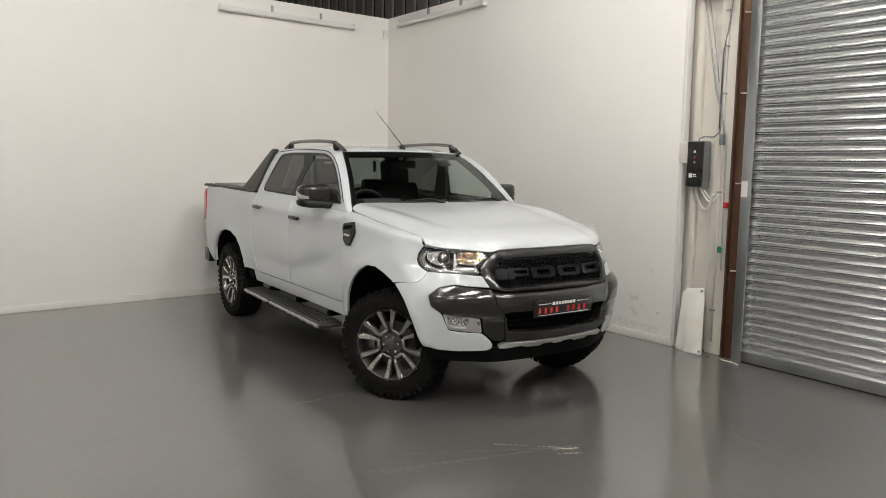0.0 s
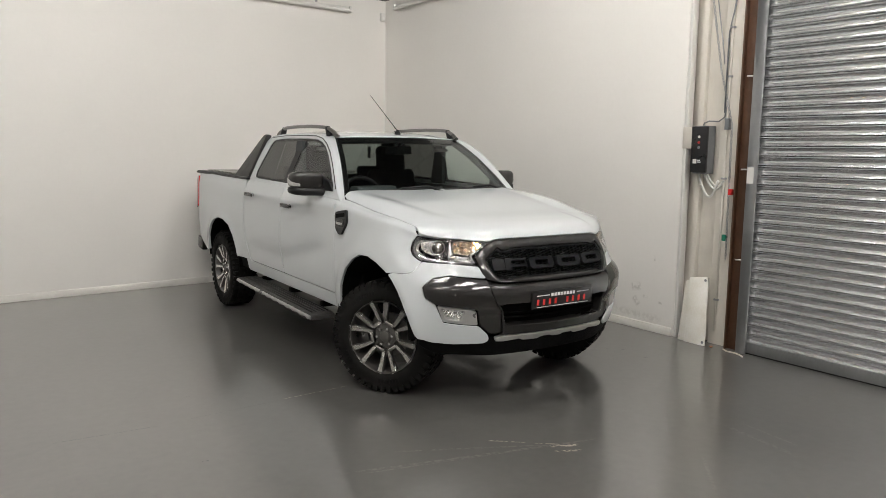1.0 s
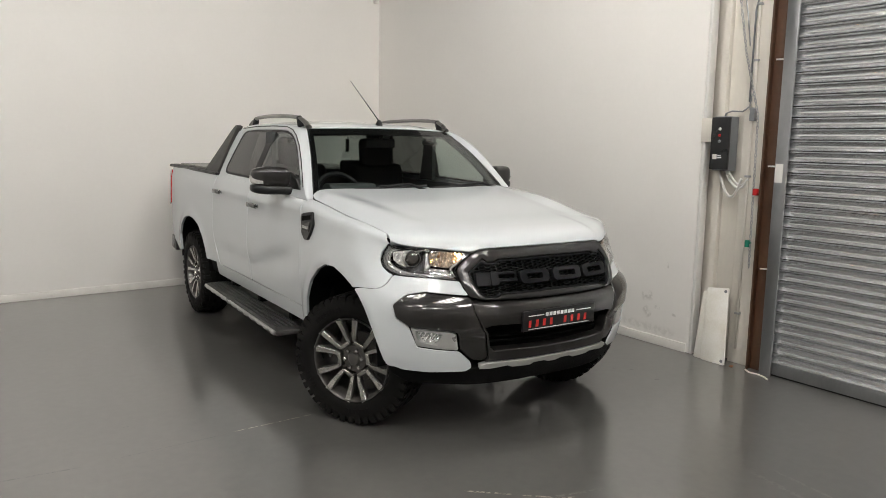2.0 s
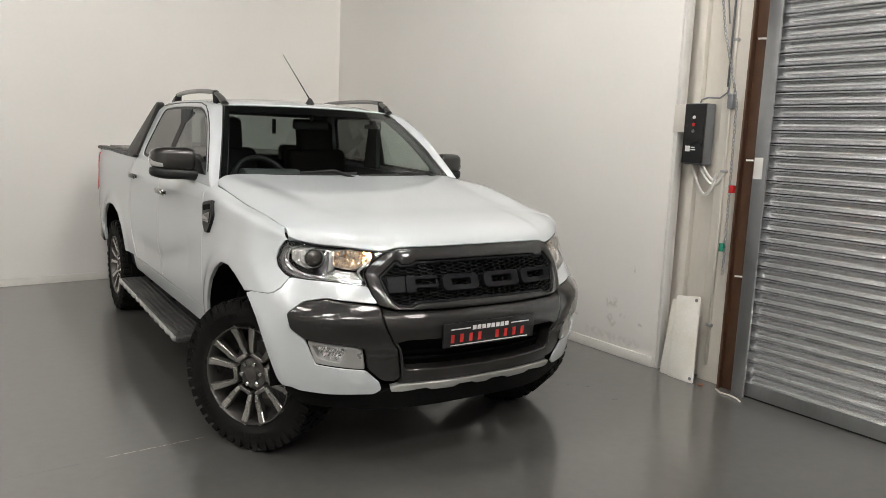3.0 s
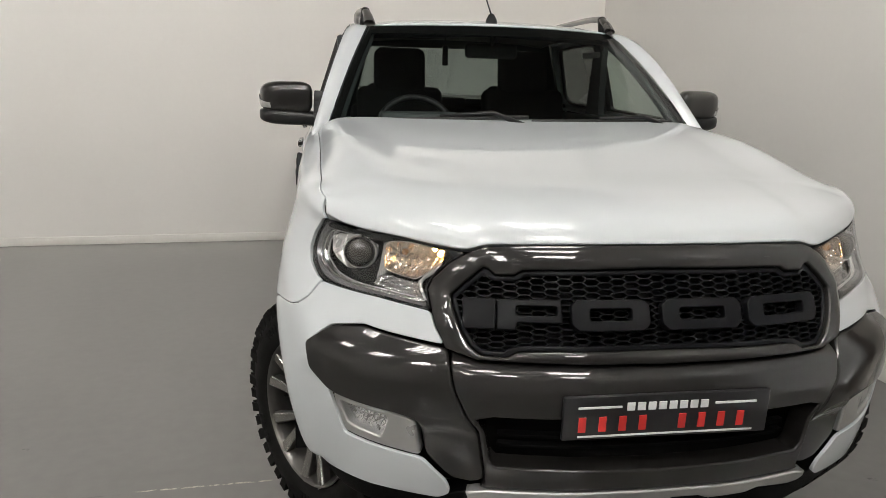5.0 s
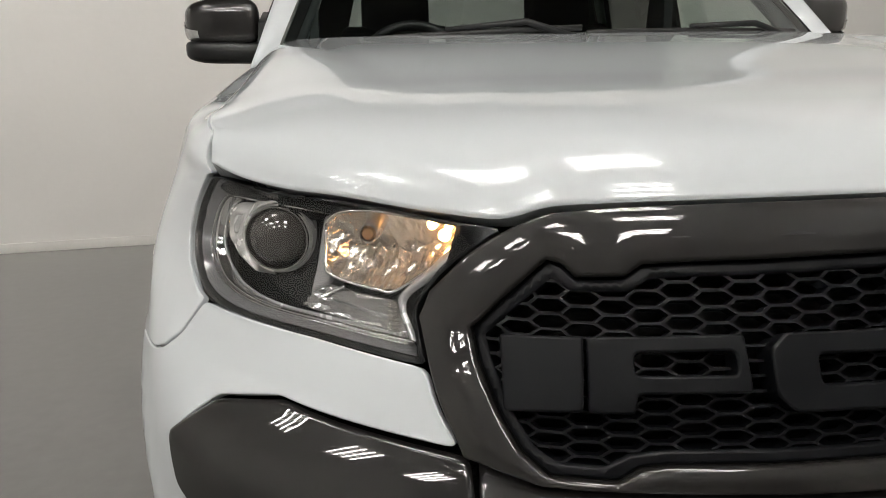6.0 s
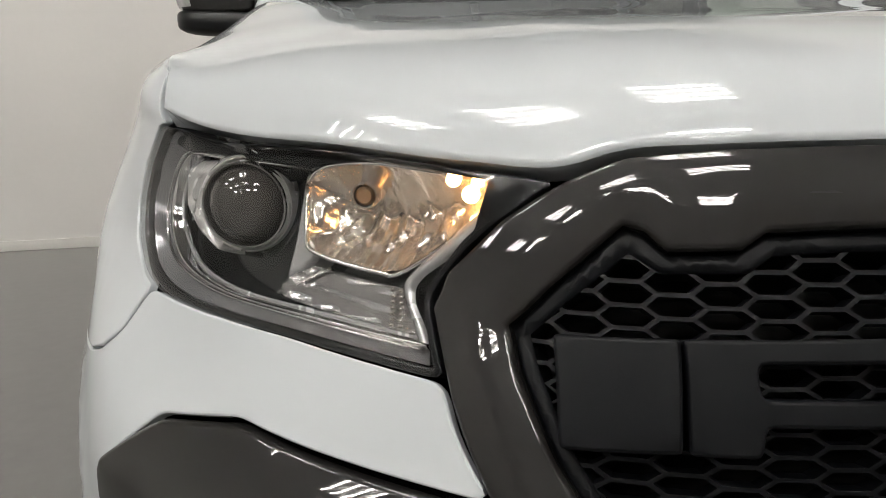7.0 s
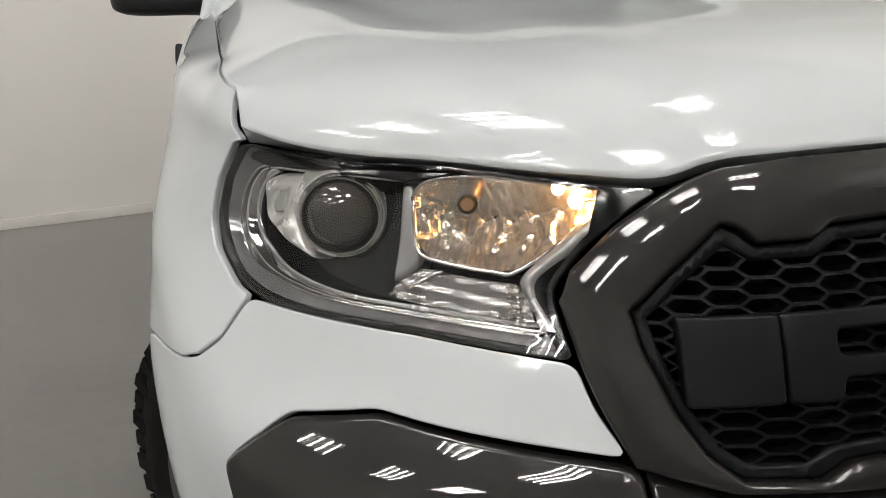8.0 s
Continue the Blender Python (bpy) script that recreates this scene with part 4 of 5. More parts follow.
def nose():
    both = lambda right: right + [(-s, v) for s, v in right[::-1] if abs(s) > 1e-6]
    outer = [(0, 1.146), (.25, 1.145), (.36, 1.143), (.424, 1.133), (.462, 1.113), (.52, 1.080), (.566, 1.046), (.577, 1.022), (.569, 1.005), (.552, .974), (.532, .94), (.507, .898), (.44, .880), (0, .876)]
    inner = [(0, 1.084), (.29, 1.080), (.338, 1.078), (.356, 1.068), (.405, 1.067), (.418, 1.078), (.432, 1.081), (.487, 1.044), (.518, 1.018), (.508, .990), (.478, .936), (.460, .910), (.434, .890), (.375, .888), (.355, .901), (.33, .904), (0, .908)]

    def dome(s, v, edge):
        """The frame is rounded across its width."""
        return 0.0050 * (1 - (1 - np.clip(edge / 0.030, 0, 1)) ** 2) - 0.001

    surround = panel("grille_surround", both(outer), side_of, M_GREY_PAINT, truck, "glossy dark grey grille frame",
                     holes=[both(inner)], step=0.010, r=0.004, depth=0.05, proud=0.004, lift=dome)
    bars = [(-.30 + .12 * k) for k in range(6)]
    for s in bars:
        panel("embossed_mark", [(s - .018, 1.100), (s - .018, 1.118), (s + .018, 1.118), (s + .018, 1.100)], side_of, M_PLASTIC, surround, step=0.03, proud=0.0075, r=0.0003, depth=0.01)
    # black mesh behind it: one lattice of flat-topped six-sided cells
    verts, faces = [], []
    pw, ph, bar_w = 0.0335, 0.0136, 0.0030
    inner_loop = both(inner)
    panel("mesh_rim", both(inner), side_of, M_SATIN, truck, "satin black mesh border", holes=[both([(0, 1.073), (.29, 1.069), (.332, 1.067), (.350, 1.057), (.41, 1.056), (.43, 1.067), (.479, 1.036), (.505, 1.014), (.497, .993), (.468, .940), (.450, .915), (.43, .902), (.385, .901), (.365, .913), (.33, .917), (0, .921)])], step=0.02, proud=-0.008, r=0.004, depth=0.04)
    cells = []
    for i in range(-16, 17):
        for j in range(16):
            s, v = i * pw, 0.888 + j * ph + (0.5 * ph if i % 2 else 0)
            cells.append((s, v))
    pts = np.array(cells)
    ok = inside(pts, inner_loop)
    hexes = []
    for (s, v), k in zip(cells, ok):
        if not k:
            continue
        hexes.append((s, v))
    for s, v in hexes:
        ring = []
        for grow, deep in ((1.0, -0.012), (0.80, -0.012), (0.76, -0.030)):
            w, q, h = pw * 0.66 * (1.0 if grow == 1.0 else (grow + 0.08)), pw * 0.36 * (1.0 if grow == 1.0 else (grow + 0.1)), ph * 0.5 * grow
            o = np.array([(s - w, v), (s - q, v + h), (s + q, v + h), (s + w, v), (s + q, v - h), (s - q, v - h)])
            c, nn = side_of(o[:, 0], o[:, 1]), normals_of(side_of, o[:, 0], o[:, 1], False)
            ring.append(c + nn * deep)
        base = len(verts)
        verts += [tuple(p) for r_ in ring for p in r_]
        for a in (0, 1):
            for k in range(6):
                faces.append((base + a * 6 + k, base + a * 6 + (k + 1) % 6, base + (a + 1) * 6 + (k + 1) % 6, base + (a + 1) * 6 + k))
    mesh_object("grille_mesh", verts, faces, M_SATIN, truck, "satin black hexagonal grille mesh", smooth=False)
    # near-black sheet standing in for the shaded depth behind the mesh
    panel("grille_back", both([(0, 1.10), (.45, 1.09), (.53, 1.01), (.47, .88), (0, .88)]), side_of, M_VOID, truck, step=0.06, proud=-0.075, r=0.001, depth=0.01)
    # raised plain blocks across the mesh
    blocks = [([(.484, 1.016), (.404, 1.018), (.406, .951), (.476, .947)], [], 0.014),
              ([(.402, 1.018), (.252, 1.020), (.250, .968), (.356, .968), (.360, .950), (.402, .950)], [[(.358, 1.004), (.262, 1.005), (.262, .984), (.358, .984)]], 0.009)]
    for s0, s1 in ((.229, .036), (.006, -.202), (-.221, -.432)):
        blocks.append(([(s0 - .016, 1.020), (s1 + .016, 1.020), (s1, 1.006), (s1, .966), (s1 + .016, .951), (s0 - .016, .951), (s0, .966), (s0, 1.006)],
                       [[(s0 - .045, 1.000), (s1 + .045, 1.000), (s1 + .045, .974), (s0 - .045, .974)]], 0.009))
    for o, holes, out in blocks:
        panel("raised_block", rounded(o, 0.004, 2), side_of, M_SATIN, truck, "satin black raised plain block", holes=[rounded(h, 0.006, 3) for h in holes], step=0.015, proud=out, r=0.003, depth=0.035)
    # lower middle of the bumper
    lower = [(0, .870), (.44, .874), (.499, .890), (.478, .80), (.452, .73), (.430, .70), (.415, .61), (.408, .556), (.42, .540), (0, .538)]
    mouth = [(0, .745), (.40, .745), (.438, .733), (.419, .700), (.404, .622), (.390, .606), (0, .598)]
    panel("bumper_middle", both(lower), side_of, M_GREY_PAINT, truck, "glossy dark grey bumper middle", holes=[both(mouth)], step=0.02, r=0.006, depth=0.06,
          lift=lambda s, v, e: creased(v - .795) * np.clip((v - .68) / .06, 0, 1) - 0.014 * np.clip((v - .85) / .03, 0, 1) ** 1.5)
    # near-black sheet that gives the mouth its shade
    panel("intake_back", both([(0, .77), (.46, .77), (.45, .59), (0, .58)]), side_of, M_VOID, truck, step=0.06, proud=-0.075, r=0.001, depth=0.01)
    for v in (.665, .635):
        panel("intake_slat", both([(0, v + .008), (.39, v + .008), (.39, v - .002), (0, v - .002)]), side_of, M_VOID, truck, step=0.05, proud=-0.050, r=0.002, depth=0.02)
    for side in (1, -1):
        at = lambda o: [(side * s, v) for s, v in o]
        insert = [(.918, .844), (.840, .897), (.725, .917), (.504, .897), (.481, .80), (.455, .733), (.433, .70), (.418, .61), (.411, .558), (.44, .545), (.487, .550), (.542, .610), (.557, .710), (.61, .720), (.79, .732), (.830, .739), (.902, .780)]
        panel("bumper_insert", at(rounded(insert, 0.012, 3)), side_of, M_GREY_PAINT, truck, "glossy dark grey bumper insert", step=0.025, r=0.006, depth=0.03,
              lift=lambda s, v, e: creased(v - (.795 + .05 * np.clip((np.abs(s) - .5) / .4, 0, 1))) * np.clip((v - .68) / .05, 0, 1) - 0.012 * np.clip((.70 - v) / .03, 0, 1))
        pod = panel("fog_lamp_bezel", at(rounded([(.824, .730), (.787, .628), (.551, .608), (.564, .705), (.604, .713)], 0.012, 3)), side_of, M_SILVER, truck, "satin silver fog lamp surround", step=0.02, proud=-0.004, r=0.006, depth=0.03,
                    holes=[at(rounded([(.797, .711), (.770, .655), (.647, .640), (.627, .701)], 0.012, 3))])
        panel("fog_reflector", at([(.807, .719), (.777, .645), (.637, .630), (.617, .708)]), side_of, M_CHROME, pod, "bright reflector", step=0.012, proud=-0.03, r=0.001, depth=0.004,
              lift=lambda s, v, e: 0.006 * np.sin(np.abs(s) * 190) * np.sin(v * 160))
        panel("fog_lens", at([(.802, .715), (.773, .65), (.642, .635), (.622, .704)]), side_of, M_LENS, pod, "clear fog lamp lens", step=0.03, proud=-0.010, r=0.002, depth=0.004)
    skid = [(0, .534), (.30, .535), (.41, .535), (.452, .522), (.447, .500), (.40, .497), (.30, .508), (.27, .496), (.16, .494), (.13, .506), (.06, .506), (.03, .496), (0, .496)]
    panel("skid_trim", both(skid), side_of, M_SILVER, truck, "satin silver lower bumper trim", step=0.03, proud=0.004, r=0.005, depth=0.03)
    panel("lower_valance", both([(0, .50), (.45, .50), (.52, .475), (.90, .475), (1.0, .50), (1.02, .44), (.9, .40), (.5, .385), (0, .385)]), side_of, M_GRAIN, truck, "grained black lower valance", step=0.06, proud=-0.022, r=0.005, depth=0.05)
    # added near-black sheet; keeps the gaps round the bumper in shade
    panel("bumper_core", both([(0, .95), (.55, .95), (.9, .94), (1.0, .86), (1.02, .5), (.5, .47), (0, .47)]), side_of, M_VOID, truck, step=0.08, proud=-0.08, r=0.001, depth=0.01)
    # plate with printed bars
    plate = part("number_plate", box(bmesh.new(), -.26, .26, -.006, .006, -.0555, .0555, .003), M_BLACK_BOX, truck, "black show plate with plain white and red print bars", smooth=30, matrix=pose(0, -.936, .758, 3, 0, 0))
    def plate_bar(x0, x1, z0, z1, mat):
        part("print_bar", box(bmesh.new(), x0, x1, -.0085, -.0062, z0, z1), mat, plate)
    for k in range(8):
        plate_bar(-.105 + .0265 * k, -.105 + .0265 * k + .019, .018, .038, M_BAR_WHITE)
    for k in range(9):
        if k != 4:
            plate_bar(-.222 + .0500 * k, -.222 + .0500 * k + .018, -.034, .004, M_BAR_RED)
    plate_bar(-.225, -.118, .026, .031, M_BAR_WHITE), plate_bar(.118, .225, .026, .031, M_BAR_WHITE)
    plate_bar(-.222, .222, -.048, -.044, M_BAR_WHITE)


def bonnet():
    edge = [(x, 0.0) for x in np.linspace(-.798, .798, 41)] + [(.799, .2), (.799, .5), (.799, .80), (.799, .93), (.787, .985), (.74, 1.0)] + \
        [(x, 1.0) for x in np.linspace(.6, -.6, 13)] + [(-.74, 1.0), (-.787, .985), (-.799, .93), (-.799, .80), (-.799, .5), (-.799, .2)]
    panel("bonnet", edge, hood_of, M_PAINT, truck, "glossy white bonnet with raised middle", step=0.018, r=0.003, depth=0.03, flip=True, aspect=(1, 1.25))
    # cowl below the windscreen
    rows = []
    for w, dz in ((-0.16, -0.03), (-0.05, -0.012), (0.03, 0.0)):
        p = screen_of(np.linspace(-.79, .79, 33), np.full(33, w))
        p[:, 2] += dz
        rows.append(p)
    strip("cowl", rows, M_PLASTIC, truck, "black plastic cowl")
    for x0, x1, y in ((-.62, .02, 0), (.03, .66, 0)):
        q = np.linspace(x0, x1, 12)
        a = screen_of(q, np.linspace(.015, .045, 12)) + [0, -.006, .012]
        blade = bar("wiper", [tuple(p) for p in a], 0.008, M_SEAL, truck, "black wiper blade", sides=6)
        mid = a[5]
        bar("wiper_arm", [tuple(screen_of(np.array([x1 + .0]), np.array([-.06]))[0] + [0, -.01, .02]), tuple((a[8] + a[9]) / 2 + [0, -.008, .02]), tuple(mid + [0, -.004, .012])], [0.011, 0.009, 0.006], M_PLASTIC, blade, sides=8)


def cab():
    # glass
    o = [(x, 0.0) for x in np.linspace(-.745, .745, 21)] + [(.745, .5)] + [(x, 1.0) for x in np.linspace(.745, -.745, 21)] + [(-.745, .5)]
    ws = panel("windscreen", o, screen_of, M_SCREEN, truck, "clear greenish windscreen", step=0.06, r=0.001, depth=0.003, flip=True, aspect=(1, .7))
    ws.visible_shadow = False
    panel("screen_border", o, screen_of, M_VOID, truck, "black windscreen border", holes=[[(-.715, .05), (-.705, .90), (0, .87), (.705, .90), (.715, .05), (0, .03)]], step=0.05, proud=-0.004, r=0.0005, depth=0.002, flip=True, aspect=(1, .7))
    # roof
    top = [(x, float(screen_of([x / .605 * .755], [1.0])[0, 1]) + .012) for x in np.linspace(-.60, .60, 17)] + [(.63, 1.5), (.64, 2.0), (.62, 2.36)] + [(-.62, 2.36), (-.64, 2.0), (-.63, 1.5)]
    panel("roof", top, roof_of, M_PAINT, truck, "white roof", step=0.05, r=0.008, depth=0.02, flip=True)
    panel("headlining", [(-.58, 1.16), (.58, 1.16), (.6, 2.32), (-.6, 2.32)], roof_of, M_LINING, truck, step=0.1, proud=-0.035, r=0.001, depth=0.01, flip=True)
    upper = [(.53, 1.30), (.60, 1.345), (.69, 1.435), (.80, 1.545), (.92, 1.645), (1.04, 1.715), (1.16, 1.757), (1.32, 1.783), (1.6, 1.79), (2.0, 1.787), (2.30, 1.772), (2.37, 1.74), (2.44, 1.60), (2.52, 1.36), (2.40, 1.345), (1.5, 1.335)]
    glass_f = [(.745, 1.405), (.86, 1.52), (.97, 1.615), (1.07, 1.68), (1.18, 1.722), (1.30, 1.742), (1.49, 1.748), (1.585, 1.395), (1.2, 1.385), (.80, 1.375)]
    glass_r = [(1.60, 1.75), (1.95, 1.748), (2.18, 1.737), (2.235, 1.70), (2.37, 1.45), (2.365, 1.42), (2.30, 1.405), (1.69, 1.396)]
    opening = [(.70, 1.37), (.725, 1.41), (.84, 1.525), (.955, 1.625), (1.06, 1.692), (1.175, 1.736), (1.30, 1.757), (1.6, 1.763), (1.95, 1.763), (2.19, 1.752), (2.25, 1.715), (2.392, 1.45), (2.385, 1.40), (2.30, 1.388), (1.6, 1.378), (1.2, 1.368)]
    seam = [(.655, 1.38), (.73, 1.462), (.83, 1.56), (.94, 1.65), (1.06, 1.72), (1.18, 1.760), (1.33, 1.781), (1.6, 1.787), (2.0, 1.784), (2.28, 1.768)]
    made = []
    side = panel("cab_side", rounded(upper, 0.01, 2), cab_of, M_PAINT, truck, "white cab side with door frames", holes=[rounded(opening, 0.02, 3)], step=0.04, r=0.006, depth=0.03, flip=False)
    made.append(side)
    made.append(panel("window_seal", rounded(opening, 0.02, 3), cab_of, M_SEAL, truck, "black window surround and door post", holes=[rounded(glass_f, 0.02, 3), rounded(glass_r, 0.02, 3)], step=0.04, proud=-0.006, r=0.003, depth=0.02))
    g1 = panel("front_window", rounded(glass_f, 0.02, 3), cab_of, M_DOOR_GLASS, truck, "lightly tinted front door window", step=0.06, proud=-0.009, r=0.0005, depth=0.002)
    g2 = panel("rear_window", rounded(glass_r, 0.02, 3), cab_of, M_SIDE, truck, "dark tinted rear door window", step=0.06, proud=-0.009, r=0.0005, depth=0.002)
    line = cab_of(np.array([p[0] for p in seam]), np.array([p[1] for p in seam]))
    made.append(bar("door_shut_line", [tuple(p + [-.0005, 0, 0]) for p in line], 0.0045, M_SEAL, truck, sides=6))
    # pillar and roof edge between screen, roof and cab side
    a1 = screen_of(np.full(17, -.752), np.linspace(-.14, 1.0, 17))
    yy = np.linspace(a1[-1, 1] + .05, 2.36, 24)
    a2 = roof_of(np.interp(yy, [1.1, 1.5, 2.0, 2.36], [-.612, -.628, -.638, -.618]), yy)
    inner_c = np.concatenate([a1, a2])
    edge = np.array(upper[:12])
    d = np.concatenate([[0], np.cumsum(np.hypot(*np.diff(edge, axis=0).T))])
    di = np.concatenate([[0], np.cumsum(np.linalg.norm(np.diff(inner_c, axis=0), axis=1))])
    # match by height on the pillar, by length on the roof
    uo = np.interp(di / di[-1], [0, di[16] / di[-1], 1], [0, (d[5] + (d[6] - d[5]) * .3) / d[-1], 1]) * d[-1]
    oy, oz = np.interp(uo, d, edge[:, 0]), np.interp(uo, d, edge[:, 1])
    outer_c = cab_of(oy, oz)
    rows = []
    for k in range(8):
        w = k / 7
        p = inner_c * (1 - w) + outer_c * w
        bulge = 0.012 * math.sin(math.pi * w)
        nrm = np.stack([np.full(len(p), -.6), np.where(oy < 1.15, -.45, 0.0), np.full(len(p), .65)], 1)
        rows.append(p + nrm * bulge)
    made.append(strip("roof_pillar", rows, M_PAINT, truck, "white windscreen pillar and roof edge"))
    # roof rail
    q = np.linspace(0, 1, 25)
    ry = 1.13 + (2.36 - 1.13) * q
    rise = np.clip(np.minimum(q / .14, (1 - q) / .16), 0, 1) ** .6
    pts = np.stack([-.592 - .03 * np.sin(math.pi * q), ry, hermite([1.0, 1.15, 1.4, 1.8, 2.4], [1.745, 1.785, 1.808, 1.815, 1.798], ry) + .050 * rise], 1)
    rows = []
    for k in range(12):
        an = 2 * math.pi * k / 11
        wdt = .018 + .010 * (1 - rise)
        rows.append(pts + np.stack([np.cos(an) * wdt, np.zeros(25), np.sin(an) * np.full(25, .015)], 1))
    rail = strip("roof_rail", rows, M_RAIL, truck, "grey roof rail with black feet")
    feet = [mesh_object("rail_foot", *tube_along([tuple(pts[i] + [0, dy, dz]) for dy, dz in ((0, .004), (dy1 * .5, -.03), (dy1, -.065))], [.021, .026, .030], 12), M_PLASTIC, truck, "black rail foot", smooth=True)
            for i, dy1 in ((3, -.05), (21, .05))]
    made += [rail, *feet]
    # sports bar sail behind the cab
    sail = prism("sports_bar", rounded([(2.36, 1.785), (2.43, 1.80), (2.50, 1.755), (2.93, 1.395), (2.90, 1.372), (2.56, 1.372), (2.53, 1.39)], 0.02, 4), -.855, -.80, M_STEP, truck, "dark grey sports bar behind the cab", bevel=0.012, plane="yz", smooth=50)
    for v in sail.data.vertices:
        v.co.x += 0.33 * (v.co.z - 1.38)
    made.append(sail)
    # door mirror
    bm = bmesh.new()
    bmesh.ops.create_uvsphere(bm, u_segments=32, v_segments=20, radius=1)
    for v in bm.verts:
        x, y, z = v.co
        px = lambda c, e: math.copysign(abs(c) ** e, c)
        v.co = (-.972 + px(x, .55) * .116, .90 + px(y, .7) * .07 - .05 * x, 1.437 + px(z, .55) * (.070 + .006 * x))
    made.append(part("mirror_shell", bm, M_GREY_PAINT, truck, "glossy dark grey mirror housing", smooth=True))
    shell = made[-1]
    bm = bmesh.new()
    bmesh.ops.create_uvsphere(bm, u_segments=28, v_segments=14, radius=1)
    for v in bm.verts:
        x, y, z = v.co
        px = lambda c, e: math.copysign(abs(c) ** e, c)
        v.co = (-.950 + px(x, .45) * .142, .90 + px(y, .7) * .068 - .05 * x, 1.362 + px(z, .5) * .034 - .010 * (x + 1))
    made.append(part("mirror_base", bm, M_PLASTIC, truck, "black mirror underside", smooth=True))
    made.append(prism("mirror_arm", [(-.95, 1.32), (-.95, 1.372), (-.80, 1.372), (-.80, 1.31), (-.86, 1.315)], .865, .935, M_PLASTIC, truck, bevel=0.01, plane="xz"))
    made.append(prism("quarter_trim", [(.68, 1.36), (.745, 1.43), (.90, 1.47), (.92, 1.36)], -.85, -.815, M_PLASTIC, truck, "black mirror mount", bevel=0.004, plane="yz"))
    shell_at = lambda x, y, z, g: (-.972 + math.copysign(abs(x) ** .55, x) * .116 * g, .90 + math.copysign(abs(y) ** .7, y) * .07 * g - .05 * x, 1.437 + math.copysign(abs(z) ** .55, z) * (.070 + .006 * x) * g)
    rows = []
    for i in range(13):
        lon = radians(165 + 85 * i / 12)
        row = []
        for k in range(7):
            lat = radians(-30 + (34 - 16 * i / 12) * k / 6 + 4 * i / 12)
            row.append(shell_at(math.cos(lat) * math.cos(lon), math.cos(lat) * math.sin(lon), math.sin(lat), 1.03))
        rows.append(row)
    made.append(strip("mirror_indicator", rows, M_INDICATOR, truck, "pale clear indicator wrapped round the mirror"))
    for ob in made + [g1, g2]:
        mirrored(ob)
    # back of the cab
    back = [(-.80, 1.345), (.80, 1.345), (.66, 1.775), (.55, 1.80), (-.55, 1.80), (-.66, 1.775)]
    bm = bmesh.new()
    hole = [(-.60, 1.41), (.60, 1.41), (.52, 1.73), (-.52, 1.73)]
    loop = lambda o: [bm.verts.new((x, 2.50 - .30 * (z - 1.345), z)) for x, z in o]
    A, B = loop(back), loop(hole)
    for quad in ((A[0], A[1], B[1], B[0]), (A[1], A[2], B[2], B[1]), (A[2], A[3], B[2]), (A[3], A[4], B[3], B[2]), (A[4], A[5], B[3]), (A[5], A[0], B[0], B[3])):
        bm.faces.new(quad)
    bmesh.ops.solidify(bm, geom=bm.faces[:], thickness=0.03)
    part("cab_back", bm, M_DASH, truck)
    rg = mesh_object("rear_screen", [(x, 2.49 - .30 * (z - 1.345), z) for x, z in hole], [(0, 1, 2, 3)], M_REAR, truck, "smoky rear cab window")
    rg.visible_shadow = False
    # aerial
    lathe("aerial_base", [(0, 0), (0, .030), (.02, .026), (.045, .012), (.05, 0)], M_PLASTIC, truck, "black aerial base", 20, pose(0, 1.165, 1.800, 0, -90, 0))
    bar("aerial", [(0, 1.175, 1.845), (0, 1.40, 1.995), (0, 1.655, 2.165)], [.0042, .003, .002], M_PLASTIC, truck, "thin black aerial rod", sides=8)


def load_bed():
    a_box("bed_floor", -.80, .80, 2.55, 4.12, .70, .76, M_VOID, truck)
    prism("tailgate", rounded([(4.10, .70), (4.10, 1.37), (4.165, 1.37), (4.165, .70)], .01, 2), -.80, .80, M_PAINT, truck, "white tailgate", plane="yz")
    cover = a_box("bed_cover", -.80, .80, 2.62, 4.11, 1.35, 1.382, M_GRAIN, truck, "dark ribbed load bed cover")
    for k in range(11):
        y = 2.72 + .128 * k
        prism("cover_rib", rounded([(y - .055, 1.383), (y - .04, 1.408), (y + .04, 1.408), (y + .055, 1.383)], .012, 3), -.79, .79, M_RAIL, cover, plane="yz", smooth=50)
    for side in (-1, 1):
        prism("bed_rail_cap", rounded([(2.5, 1.365), (2.5, 1.388), (4.10, 1.400), (4.16, 1.39), (4.16, 1.37)], .008, 2), side * .80, side * .878, M_PLASTIC, truck, "black bed rail cap", bevel=0.006, plane="yz")
    prism("rear_bumper", rounded([(4.08, .48), (4.08, .64), (4.24, .64), (4.26, .50)], .02, 3), -.86, .86, M_GREY_PAINT, truck, "dark grey rear bumper", bevel=.01, plane="yz")


